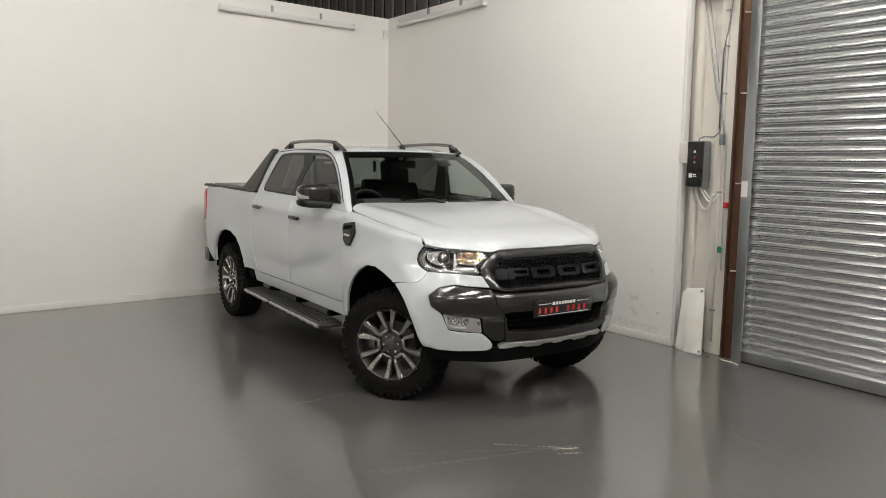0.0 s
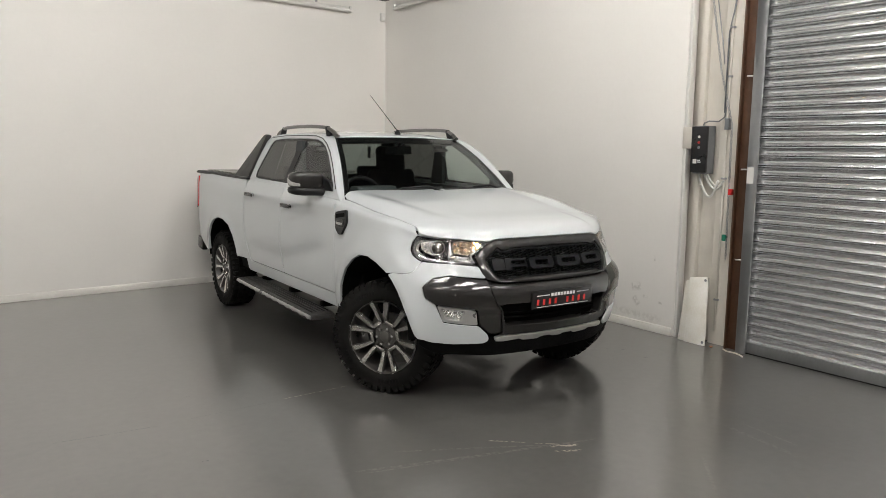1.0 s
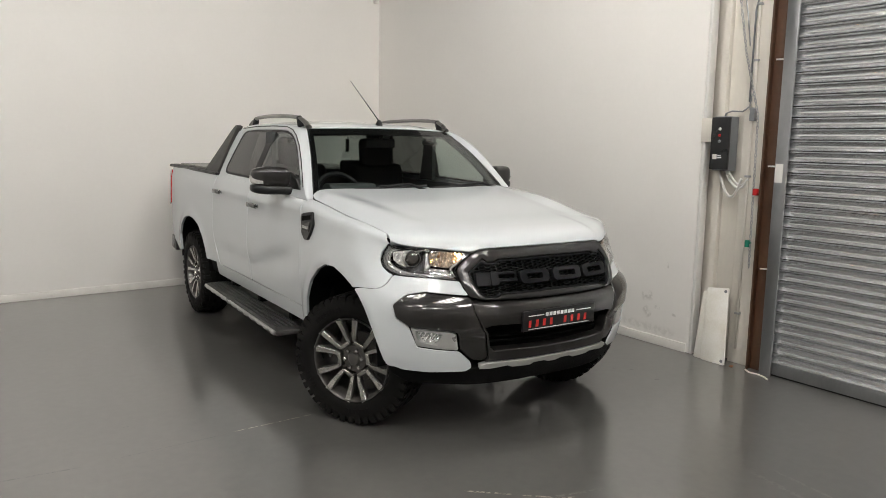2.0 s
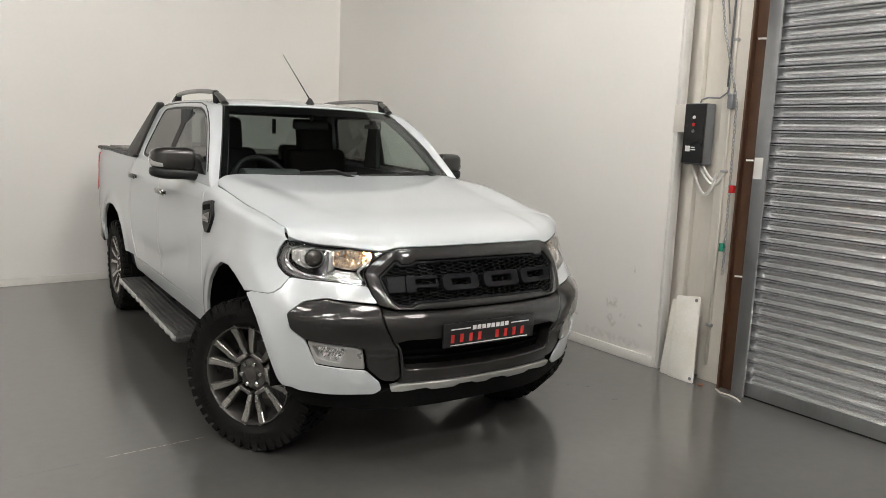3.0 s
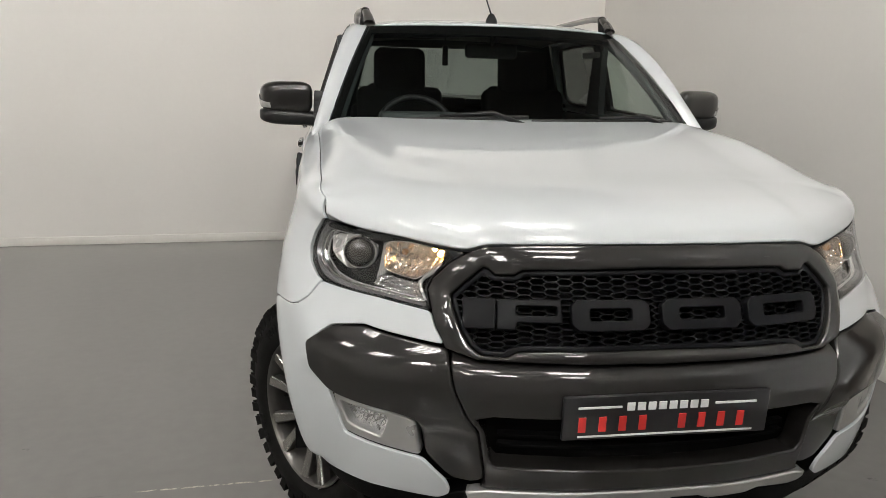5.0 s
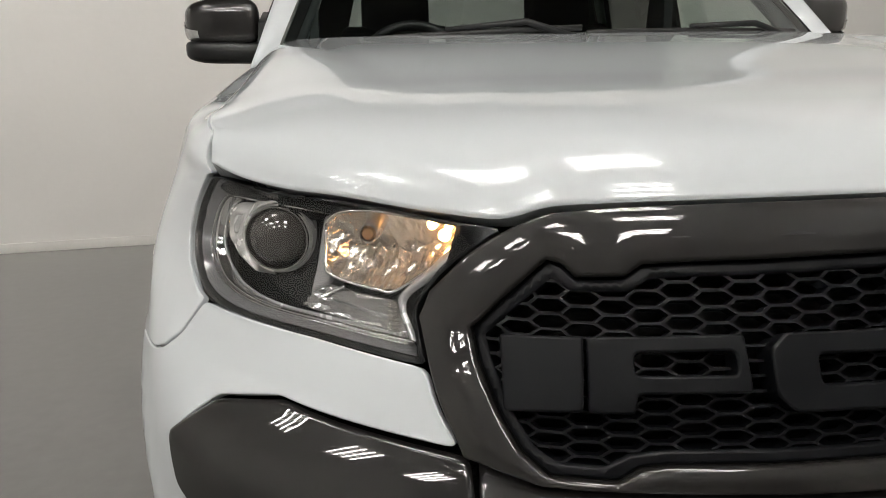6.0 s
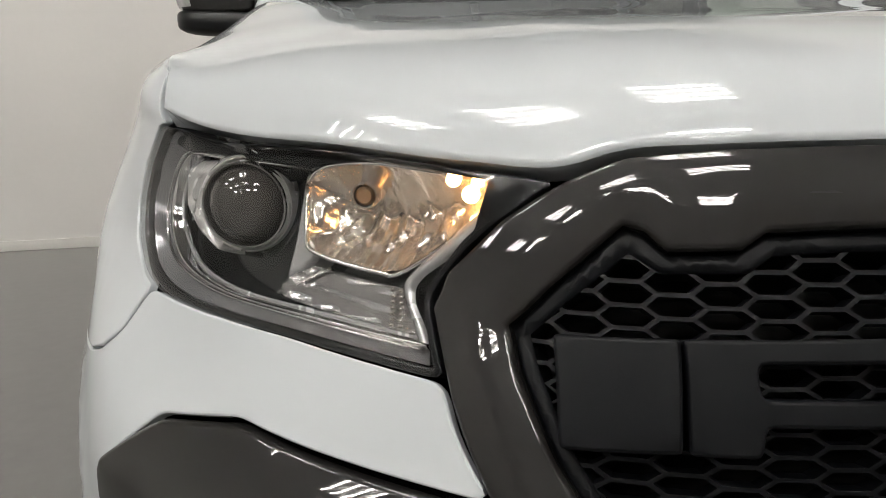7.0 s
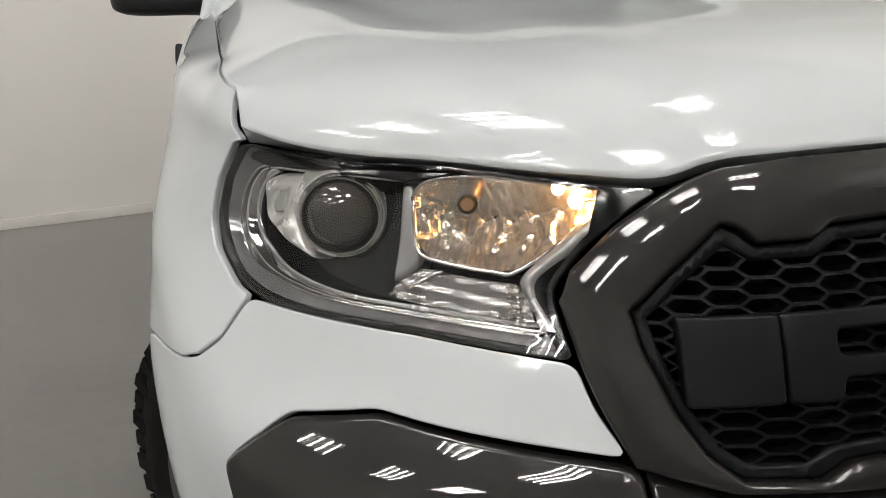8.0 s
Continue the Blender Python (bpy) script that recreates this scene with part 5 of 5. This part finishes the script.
def underside():
    a_box("chassis", -.46, .46, -.55, 4.1, .38, .62, M_VOID, truck, "", .02)
    a_box("cab_floor", -.84, .84, .55, 2.5, .58, .68, M_VOID, truck, "", .02)
    a_box("firewall", -.74, .74, .40, .52, .6, 1.30, M_VOID, truck, "", .02)
    a_box("front_axle", -.60, .60, -.05, .05, .33, .43, M_VOID, truck, "", .02)
    lathe("rear_axle", [(-.65, 0), (-.65, .05), (-.15, .06), (-.1, .13), (.1, .13), (.15, .06), (.65, .05), (.65, 0)], M_VOID, truck, "", 20, pose(0, 3.2, .385))
    for side in (-1, 1):
        pts = rounded([(.74, .37), (.80, .355), (2.40, .385), (2.46, .40), (2.46, .43), (2.40, .435), (.80, .415), (.74, .40)], .02, 3)
        board = prism("side_step", [(y, z) for y, z in pts], side * .80, side * 1.0, M_STEP, truck, "black ribbed side step with silver edge", bevel=.012, plane="yz")
        for k in range(5):
            x = side * (.835 + .034 * k)
            bar("step_rib", [(x, .80, .420), (x, 1.6, .4275), (x, 2.40, .440)], .006, M_SEAL, board, sides=6)
        bar("step_edge", [(side * (1.000 + .006 * math.sin(k * .50)), .76 + 1.69 * k / 150, .386 + .026 * k / 150) for k in range(151)], .015, M_SILVER, board, "wavy silver edge strip")
        for y in (.95, 1.6, 2.25):
            a_box("step_bracket", min(side * .5, side * .82), max(side * .5, side * .82), y - .03, y + .03, .42, .46, M_VOID, board)


body_panels()
nose()
bonnet()
cab()
load_bed()
underside()


# ---- wheels ----
TYRE_R, RIM_R = .387, .250


def make_wheel():
    """A wheel about the origin, its outer face towards -x."""
    w = new("wheel")
    w.parent = truck
    w["label"] = "twin-spoke alloy wheel with chunky all-terrain tyre"
    R = TYRE_R
    prof = [(.125, .249), (.133, .268), (.136, .30), (.130, .34), (.118, R - .022), (.105, R - .012), (-.105, R - .012), (-.118, R - .022), (-.130, .34), (-.136, .30), (-.133, .275), (-.122, .254), (-.110, .249)]
    tyre = lathe("tyre", prof, M_RUBBER, w, "black all-terrain tyre", 72, smooth=50)
    # tread blocks
    verts, faces = [], []

    def block(x0, x1, a0, a1, r0, r1, skew=0.0):
        base = len(verts)
        for r in (r0, r1):
            for x, a in ((x0, a0), (x1, a0 + skew), (x1, a1 + skew), (x0, a1)):
                verts.append((x, r * math.cos(a), r * math.sin(a)))
        for q in ((0, 1, 2, 3), (7, 6, 5, 4), (0, 4, 5, 1), (1, 5, 6, 2), (2, 6, 7, 3), (3, 7, 4, 0)):
            faces.append(tuple(base + i for i in q))
    n = 44
    st = 2 * math.pi / n
    for k in range(n):
        a = k * st
        long = .012 if k % 2 else 0.0
        for sg in (1, -1):
            block(sg * .072, sg * (.118 + long * .4), a, a + .62 * st, R - .016, R, .10 * st)
            block(sg * (.112 + long * .4), sg * (.128 + long * .3), a, a + .62 * st, R - .050 - long, R - .006, 0)
            block(sg * .020, sg * .066, a + .35 * st * sg, a + .95 * st + .30 * st * sg, R - .016, R, .35 * st)
        block(-.018, .018, a + .1 * st, a + .7 * st, R - .016, R, .3 * st)
    mesh_object("tread", verts, faces, M_RUBBER, tyre, "chunky tread blocks")
    # raised unreadable marks on the sidewall
    verts, faces = [], []
    for a0, count in ((.35, 9), (2.2, 8), (3.9, 7), (5.2, 5)):
        for k in range(count):
            t = a0 + k * .075
            block(-.1345, -.1375, t, t + .045, .292, .318)
    mesh_object("sidewall_mark", verts, faces, M_GRAIN, tyre, "raised marks on the sidewall")["kind"] = "stuff"
    rim = lathe("rim", [(.12, .246), (.10, .239), (-.06, .236), (-.095, .242), (-.116, .243), (-.122, RIM_R), (-.127, RIM_R), (-.128, .246), (-.119, .241), (-.09, .233), (.09, .226), (.11, .239)], M_ALLOY_DARK, w, "dark alloy rim barrel", 64)
    lathe("rim_lip", [(-.1275, RIM_R + .001), (-.131, RIM_R - .002), (-.1305, .247), (-.1245, .243)], M_ALLOY_DARK, rim, "dark rim lip", 64)
    lathe("hub", [(-.088, 0), (-.088, .034), (-.084, .040), (-.076, .044), (-.074, .078), (-.06, .084), (-.02, .084)], M_ALLOY_DARK, w, "dark wheel centre", 40)
    lathe("cap", [(-.096, 0), (-.096, .026), (-.092, .033), (-.0885, .034)], M_ALLOY_DARK, w, "dark grey centre cap", 32)
    # six forked spokes: each a pair of arms
    for k in range(6):
        for sg in (-1, 1):
            path = [(.086, .026 * sg), (.105, .038 * sg), (.130, .046 * sg), (.180, .059 * sg), (.243, .073 * sg)]
            half = [.015, .0145, .0155, .0185, .024]
            dep = [-.082, -.092, -.100, -.108, -.122]
            for grow, shift, mat, nm in ((1.0, .0, M_ALLOY_DARK, "spoke"), (.86, -.003, M_ALLOY, "spoke_face")):
                v, f = [], []
                for i, (r, off) in enumerate(path):
                    h = half[i] * grow
                    for o, x in ((-h, dep[i] + shift + .004), (-h * .8, dep[i] + shift), (h * .8, dep[i] + shift), (h, dep[i] + shift + .004), (h, dep[i] + .030), (-h, dep[i] + .030)):
                        v.append((x, off + o, r))
                for i in range(4):
                    for j in range(6):
                        f.append((i * 6 + j, i * 6 + (j + 1) % 6, i * 6 + 6 + (j + 1) % 6, i * 6 + 6 + j))
                f += [tuple(range(6)), tuple(range(29, 23, -1))]
                mesh_object(nm, v, f, mat, w, matrix=pose(0, 0, 0, 60 * k, 0, 0))
        for grow, shift, mat, nm in ((1.0, .0, M_ALLOY_DARK, "spoke_root"), (.86, -.003, M_ALLOY, "spoke_face")):
            part(nm, box(bmesh.new(), -.092 + shift, -.060, -.042 * grow, .042 * grow, .084, .110 * (grow * .1 + .9), .006), mat, w, smooth=40, matrix=pose(0, 0, 0, 60 * k, 0, 0))
        a = math.radians(60 * k + 30)
        lathe("wheel_nut", [(-.098, 0), (-.098, .009), (-.094, .012), (-.074, .012)], M_CHROME, w, "wheel nut", 6, pose(0, .058 * math.cos(a), .058 * math.sin(a)), smooth=False)
    lathe("brake_disc", [(.00, .06), (.00, .150), (.02, .150), (.02, .06)], M_DISC, w, "iron brake disc", 40)
    part("caliper", box(bmesh.new(), -.03, .04, .06, .15, -.08, .08, .015), M_DISC, w, "brake caliper", smooth=40)
    return w


wheel = make_wheel()
for piece in {o.data.name: o.data for o in wheel.children_recursive if o.data}.values():
    piece.transform(Matrix.Diagonal((.93, 1, 1, 1)))       # a narrower section
wheel.matrix_basis = pose(-.790, 3.20, TYRE_R + .012, 12)
STEER = 32.5
copy_thing(wheel, pose(-.783, -.081, TYRE_R + .035, 0, 0, STEER) @ pose(0, 0, 0, 22))
copy_thing(wheel, pose(.790, 3.20, TYRE_R + .012, 0, 0, 180))
copy_thing(wheel, pose(.778, -.067, TYRE_R + .035, 0, 0, 180 + STEER - 3))


# ---- head lamps ----
M_LAMP_DARK = surface("lamp_housing", (0.007, 0.0075, 0.008), 0.14, vary=0.15, scale=20)
M_CHEEK = surface("aluminised_lamp_plastic", (0.80, 0.79, 0.77), 0.22, metal=0.55, vary=0.1, scale=30)
M_LAMP_GREY = surface("lamp_bezel", (0.50, 0.50, 0.50), 0.20, metal=0.6, vary=0.1, scale=20)
M_FLANK = surface("smoky_lamp_flank", (0.22, 0.22, 0.225), 0.18, metal=0.5, vary=0.12, scale=25)
M_RIBBED = surface("ribbed_clear_plastic", (0.38, 0.375, 0.37), 0.16, metal=0.75, vary=0.15, scale=60)
M_BULB = glowing("lit_filament_bulb", (1.0, 0.48, 0.14), 80.0)
M_AMBER = surface("amber_bulb_glass", (0.22, 0.15, 0.09), 0.15, vary=0.1, scale=60)
M_PROJ = surface("projector_glass", (0.050, 0.046, 0.042), 0.03, coat=1.0, coat_rough=0.0, vary=0.1, scale=30)
M_FACET = surface("reflector_chrome", (0.78, 0.73, 0.66), 0.13, metal=0.90, vary=0.03, rough_vary=0.05)


def inset(outline, d):
    """The outline moved inwards by d."""
    a = np.array(outline)
    t = np.roll(a, -1, 0) - np.roll(a, 1, 0)
    n = np.stack([-t[:, 1], t[:, 0]], 1) / np.linalg.norm(t, axis=1, keepdims=True)
    area = 0.5 * np.sum(a[:, 0] * np.roll(a[:, 1], -1) - np.roll(a[:, 0], -1) * a[:, 1])
    q = a + n * d * (1 if area > 0 else -1)
    keep = to_edges(q, [outline]) > d * 0.9
    return [tuple(p) for p, k in zip(q, keep) if k]


def skin_path(points, side, deep):
    a = np.array(points, float)
    s, v = a[:, 0] * side, a[:, 1]
    return [tuple(p) for p in side_of(s, v) + normals_of(side_of, s, v, False) * deep]


def smooth_path(points, n=6):
    a = np.array(points, float)
    k = np.arange(len(a))
    t = np.linspace(0, len(a) - 1, n * (len(a) - 1) + 1)
    return hermite(k, a, t)


def head_lamp(side):
    def at(o):
        return [(side * s, v) for s, v in o]
    fine = rounded(LAMP, 0.012, 3)
    unit = panel("headlamp", at(fine), side_of, M_LAMP_DARK, truck, "clear headlamp with chrome reflector, side light lit", holes=[at(inset(fine, .006))], step=0.02, proud=-0.004, r=0.002, depth=0.05)
    # bowl behind everything
    panel("housing", at(inset(fine, .004)), side_of, M_LAMP_DARK, unit, step=0.025, proud=-0.062, r=0.001, depth=0.004)
    panel("top_mask", at([(.955, 1.158), (.90, 1.152), (.80, 1.141), (.675, 1.129), (.55, 1.116), (.50, 1.112), (.55, 1.119), (.60, 1.1225), (.645, 1.128), (.69, 1.120), (.715, 1.113), (.805, 1.123), (.925, 1.122), (.955, 1.13)]), side_of, M_LAMP_DARK, unit, "black upper mask", step=0.012, proud=-0.016, r=0.002, depth=0.03)
    # grey flank beside the chrome loop
    loop_out = [(.922, 1.124), (.942, 1.114), (.955, 1.090), (.950, 1.057), (.930, 1.034), (.894, 1.017), (.82, 1.004), (.70, 1.000), (.585, .994)]
    flank_out = [(.936, 1.157), (.952, 1.147), (.971, 1.10), (.966, 1.068), (.946, 1.039), (.911, 1.010), (.845, .995), (.70, .991), (.574, .984)]
    rows = []
    for w in (0, .25, .5, .75, 1):
        line = smooth_path(np.array(flank_out) * (1 - w) + np.array(loop_out) * w, 6)
        rows.append(skin_path(line, side, -.012 - .016 * w))
    strip("flank", rows, M_FLANK, unit, "smoky grey flank inside the lamp")
    loop_in = [(.914, 1.116), (.930, 1.106), (.940, 1.086), (.934, 1.060), (.910, 1.041), (.870, 1.022), (.80, 1.010), (.70, 1.0075), (.592, 1.003)]
    rows = []
    for k in range(7):
        w = k / 6
        line = smooth_path(np.array(loop_out) * (1 - w) + np.array(loop_in) * w, 6)
        rows.append(skin_path(line, side, -.026 + .007 * math.sin(math.pi * w) - .010 * w))
    strip("chrome_loop", rows, M_CHROME, unit, "chrome loop along the lamp's outer and lower edge")
    bar("loop_edge", skin_path(smooth_path(np.array(loop_out) + [.004, 0], 6), side, -.024), .0020, M_CHROME, unit, sides=6)
    bar("loop_edge", skin_path(smooth_path(loop_in, 6), side, -.032), .0018, M_LAMP_GREY, unit, sides=6)
    # projector with chrome rings
    c = np.array(skin_path([(.815, 1.078)], side, -.034)[0])
    aim = Matrix.Translation(c) @ pose(0, 0, 0, 0, 0, 90 - side * 14)
    lathe("projector_lens", [(-.026, 0), (-.025, .011), (-.021, .022), (-.014, .032), (-.005, .0370), (.008, .0380)], M_PROJ, unit, "dark glass projector lens", 48, aim, smooth=60)
    lathe("projector_ring", [(.018, .0380), (-.006, .0378), (-.010, .0394), (-.010, .0412), (-.006, .0426), (.004, .0430)], M_CHROME, unit, "chrome projector ring", 56, aim, smooth=60)
    lathe("projector_shroud", [(.006, .0430), (-.003, .0440), (-.004, .0456), (-.001, .0470), (.012, .0482), (.030, .055)], M_CHEEK, unit, "bright projector shroud", 56, aim, smooth=60)
    # bright cheek beside the projector
    panel("side_cheek", at(rounded([(.936, 1.102), (.908, 1.115), (.870, 1.121), (.825, 1.121), (.855, 1.098), (.868, 1.078), (.860, 1.052), (.842, 1.036), (.882, 1.046), (.918, 1.063)], .006, 2)), side_of, M_CHEEK, unit, "bright chrome cheek", step=0.008, proud=-0.034, r=0.003, depth=0.03,
          lift=lambda s, v, e: 0.014 * np.clip(e / .014, 0, 1) ** .6 - 0.007 * (np.abs(np.abs(s) - .897) < .013) * (np.abs(v - 1.083) < .014))
    panel("cheek_window", at(rounded([(.909, 1.092), (.887, 1.096), (.883, 1.074), (.903, 1.071)], .004, 2)), side_of, M_LAMP_GREY, unit, "grey facet", step=0.008, proud=-0.0235, r=0.002, depth=0.006)
    # fluted reflector chamber
    room = [(.716, 1.098), (.708, 1.109), (.690, 1.118), (.645, 1.124), (.595, 1.119), (.55, 1.114), (.505, 1.1085), (.524, 1.094), (.612, 1.045), (.64, 1.041), (.702, 1.048), (.714, 1.060)]

    def flutes(s, v, e):
        a = np.abs(s)
        bowl = -0.042 * np.clip(e / .040, 0, 1) ** .75
        n = np.floor((a - .5) / .0092)
        ph = (a - .5) / .0092 - n
        rows_ = np.floor((v - 1.03) / .013)
        return bowl + 0.0060 * np.abs(ph - .5) + 0.0034 * np.sin(n * 2.4 + rows_ * 1.7) * (v < 1.090) * (v > 1.058)
    panel("reflector", at(rounded(room, .006, 3)), side_of, M_FACET, unit, "fluted chrome reflector lit amber", step=0.0040, proud=-0.020, r=0.001, depth=0.012, lift=flutes)
    bar("reflector_edge", skin_path(smooth_path(room + room[:1], 4), side, -.018), .0022, M_CHROME, unit, "chrome reflector edge", sides=8)
    b = np.array(skin_path([(.665, 1.096)], side, -.040)[0])
    face = Matrix.Translation(b) @ pose(0, 0, 0, 0, 0, 90 - side * 15)
    lathe("bulb_cap", [(-.012, 0), (-.012, .006), (-.009, .0085), (.02, .009)], M_AMBER, unit, "amber bulb", 20, face)
    lathe("bulb_ring", [(-.010, .0095), (-.013, .0105), (-.010, .0118), (.02, .0122)], M_LAMP_GREY, unit, "grey bulb ring", 24, face)
    for s, v, r_ in ((.566, 1.1115, .0062), (.545, 1.1105, .0048), (.552, 1.0995, .0072)):
        q = Vector(skin_path([(s, v)], side, -.022)[0])
        bm = bmesh.new()
        bmesh.ops.create_icosphere(bm, subdivisions=2, radius=r_)
        part("side_light_bulb", bm, M_BULB, unit, "lit side light bulb", smooth=True, matrix=Matrix.Translation(q))
    # grey blade under the chamber, running to the inner tip and down the inner edge
    low = [(.578, .998), (.590, 1.012), (.600, 1.026), (.596, 1.040), (.560, 1.061), (.520, 1.085), (.490, 1.104)]
    high = [(.592, .999), (.601, 1.012), (.612, 1.028), (.611, 1.0405), (.572, 1.068), (.535, 1.092), (.508, 1.106)]
    rows = []
    for k in range(7):
        w = k / 6
        line = smooth_path(np.array(low) * (1 - w) + np.array(high) * w, 6)
        rows.append(skin_path(line, side, -.014 + .005 * math.sin(math.pi * w) - .004 * w))
    strip("chrome_blade", rows, M_LAMP_GREY, unit, "satin chrome blade")
    panel("tip_ribs", at([(.532, 1.0835), (.497, 1.106), (.484, 1.1065), (.517, 1.084), (.530, 1.076)]), side_of, M_RIBBED, unit, "ribbed clear inner tip", step=0.0035, proud=-0.012, r=0.0005, depth=0.01,
          lift=lambda s, v, e: 0.0035 * np.abs(((v - 1.0) * 260 + (np.abs(s) - .5) * 60) % 1 - .5))
    # ribbed indicator
    panel("indicator", at(rounded([(.742, 1.020), (.728, 1.032), (.712, 1.040), (.670, 1.036), (.618, 1.033), (.603, 1.012), (.600, 1.003), (.70, 1.0095), (.735, 1.013)], .004, 2)), side_of, M_RIBBED, unit, "clear ribbed indicator", step=0.0035, proud=-0.030, r=0.001, depth=0.02,
          lift=lambda s, v, e: 0.0042 * np.abs((v * 200 + np.abs(s) * 10) % 1 - .5) + .006 * np.clip((np.abs(s) - .71) / .02, 0, 1))
    for s0 in (.622, .614):
        for k in range(7):
            v0 = 1.006 + .0040 * k
            bar("indicator_lug", skin_path([(s0 + k * .0008, v0), (s0 + k * .0008 + .001, v0 + .0022)], side, -.024), .0024, M_FACET, unit, sides=6)
    for k in range(6):
        a = (.744 - .0075 * k, 1.016 + .0035 * k)
        bar("indicator_flute", skin_path([a, (a[0] - .016, a[1] + .006)], side, -.026), .0020, M_CHROME, unit, sides=6)
    panel("divider", at(rounded([(.748, 1.026), (.742, 1.060), (.738, 1.114), (.722, 1.116), (.720, 1.06), (.712, 1.047), (.728, 1.034)], .006, 2)), side_of, M_LAMP_GREY, unit, "grey divider", step=0.008, proud=-0.034, r=0.006, depth=0.03)
    bar("chrome_line", skin_path(smooth_path([(.70, 1.114), (.80, 1.121), (.90, 1.122), (.925, 1.119)], 4), side, -.024), .0018, M_CHROME, unit, sides=8)
    lens = panel("lens", at(fine), side_of, M_LENS, unit, "clear outer lens", step=0.03, proud=0.001, r=0.002, depth=0.004)
    lens.visible_shadow = False


head_lamp(1)
head_lamp(-1)


# ---- inside the cab ----
def soft_box(name, x0, x1, y0, y1, z0, z1, r, material, parent, label="", tilt=0.0):
    bm = box(bmesh.new(), x0 - (x0 + x1) / 2, x1 - (x0 + x1) / 2, -(y1 - y0) / 2, (y1 - y0) / 2, 0, z1 - z0, r, segments=4)
    return part(name, bm, material, parent, label, smooth=60, matrix=pose((x0 + x1) / 2, (y0 + y1) / 2, z0, tilt, 0, 0))


def seats():
    for x in (-.37, .37):
        s = soft_box("front_seat", x - .25, x + .25, 1.25, 1.75, .78, .95, .05, M_CLOTH, truck, "dark cloth front seat")
        soft_box("seat_back", -.25, .25, .22, .34, .14, .72, .05, M_CLOTH, s, "", -14)
        soft_box("headrest", -.15, .15, .35, .46, .66, .93, .05, M_CLOTH, s, "", -8)
    bench = soft_box("rear_bench", -.66, .66, 1.95, 2.38, .80, .95, .05, M_CLOTH, truck, "dark cloth rear bench")
    soft_box("bench_back", -.64, .64, .12, .22, .12, .58, .05, M_CLOTH, bench, "", -10)
    for x in (-.40, 0, .40):
        soft_box("headrest", x - .13, x + .13, .22, .30, .55 if x else .52, .70 if x else .62, .035, M_CLOTH, bench)


def dashboard():
    prof = rounded([(.60, 1.20), (.60, 1.325), (.74, 1.350), (.92, 1.335), (.99, 1.26), (1.0, 1.0), (.8, .9), (.6, .9)], .04, 5)
    prism("dashboard", prof, -.72, .72, M_DASH, truck, "dark grey dashboard", plane="yz", smooth=60)
    prism("instrument_hood", rounded([(.80, 1.33), (.84, 1.385), (.95, 1.385), (1.0, 1.32)], .02, 4), -.56, -.20, M_DASH, truck, "", bevel=.012, plane="yz", smooth=60)
    prism("centre_pod", rounded([(.80, 1.33), (.85, 1.36), (.94, 1.36), (.98, 1.31)], .02, 4), -.12, .20, M_DASH, truck, "", bevel=.012, plane="yz", smooth=60)
    m = pose(-.37, 1.08, 1.275, 64, 0, 0)
    ring = []
    for k in range(40):
        t = 2 * math.pi * k / 40
        ring.append(tuple(m @ Vector((.185 * math.cos(t), .185 * math.sin(t), 0))))
    w = bar("steering_wheel", ring, .017, M_PLASTIC, truck, "dark grey steering wheel", sides=10, closed=True)
    for t in (20, 160, 270):
        a, b = m @ Vector((0, 0, -.02)), m @ Vector((.185 * math.cos(radians(t)), .185 * math.sin(radians(t)), 0))
        bar("wheel_spoke", [tuple(a), tuple(b)], .014, M_PLASTIC, w, sides=8)
    lathe("wheel_boss", [(-.03, 0), (-.03, .05), (-.01, .065), (.02, .065)], M_PLASTIC, w, "", 24, m @ pose(0, 0, 0, 0, 90, 0))
    mir = soft_box("cabin_mirror", -.13, .13, 1.13, 1.165, 1.635, 1.708, .02, M_PLASTIC, truck, "black cabin mirror")
    bar("mirror_stem", [(0, 0, .05), (0, -.04, .115)], .012, M_PLASTIC, mir, sides=8)
    fresh = soft_box("air_freshener", -.215, -.185, 1.30, 1.31, 1.60, 1.70, .006, M_SEAL, truck, "small black hanging freshener")
    bar("string", [(0, 0, .10), (0, 0, .155)], .0015, M_SEAL, fresh, sides=5)
    for sx in (-1, 1):
        soft_box("grab_handle", sx * .60 - .012, sx * .60 + .012, 1.28, 1.50, 1.66, 1.69, .01, M_LINING, truck)
        bar("pillar_lining", [tuple(p) for p in screen_of(np.full(9, sx * .725), np.linspace(.02, 1.0, 9)) + [0, .03, -.02]], .028, M_DASH, truck, sides=10)
        a_box("door_lining", sx * .80 - .02, sx * .80 + .02, .7, 2.42, .66, 1.34, M_DASH, truck, "", .01)
    bar("roof_header", [(-.58, 1.17, 1.745), (0, 1.09, 1.765), (.58, 1.17, 1.745)], .03, M_DASH, truck, sides=10)
    for sx in (-1, 1):
        prism("post_lining", [(1.50, 1.36), (1.50, 1.74), (1.62, 1.74), (1.70, 1.36)], sx * .70, sx * .735, M_DASH, truck, plane="yz")


seats()
dashboard()
# added near-black sheets under the bonnet, dark in place of engine bay shade
a_box("bay_cover", -.70, .70, -.36, .45, 1.02, 1.05, M_VOID, truck)
a_box("bay_front", -.48, .48, -.64, -.34, .90, 1.06, M_VOID, truck)
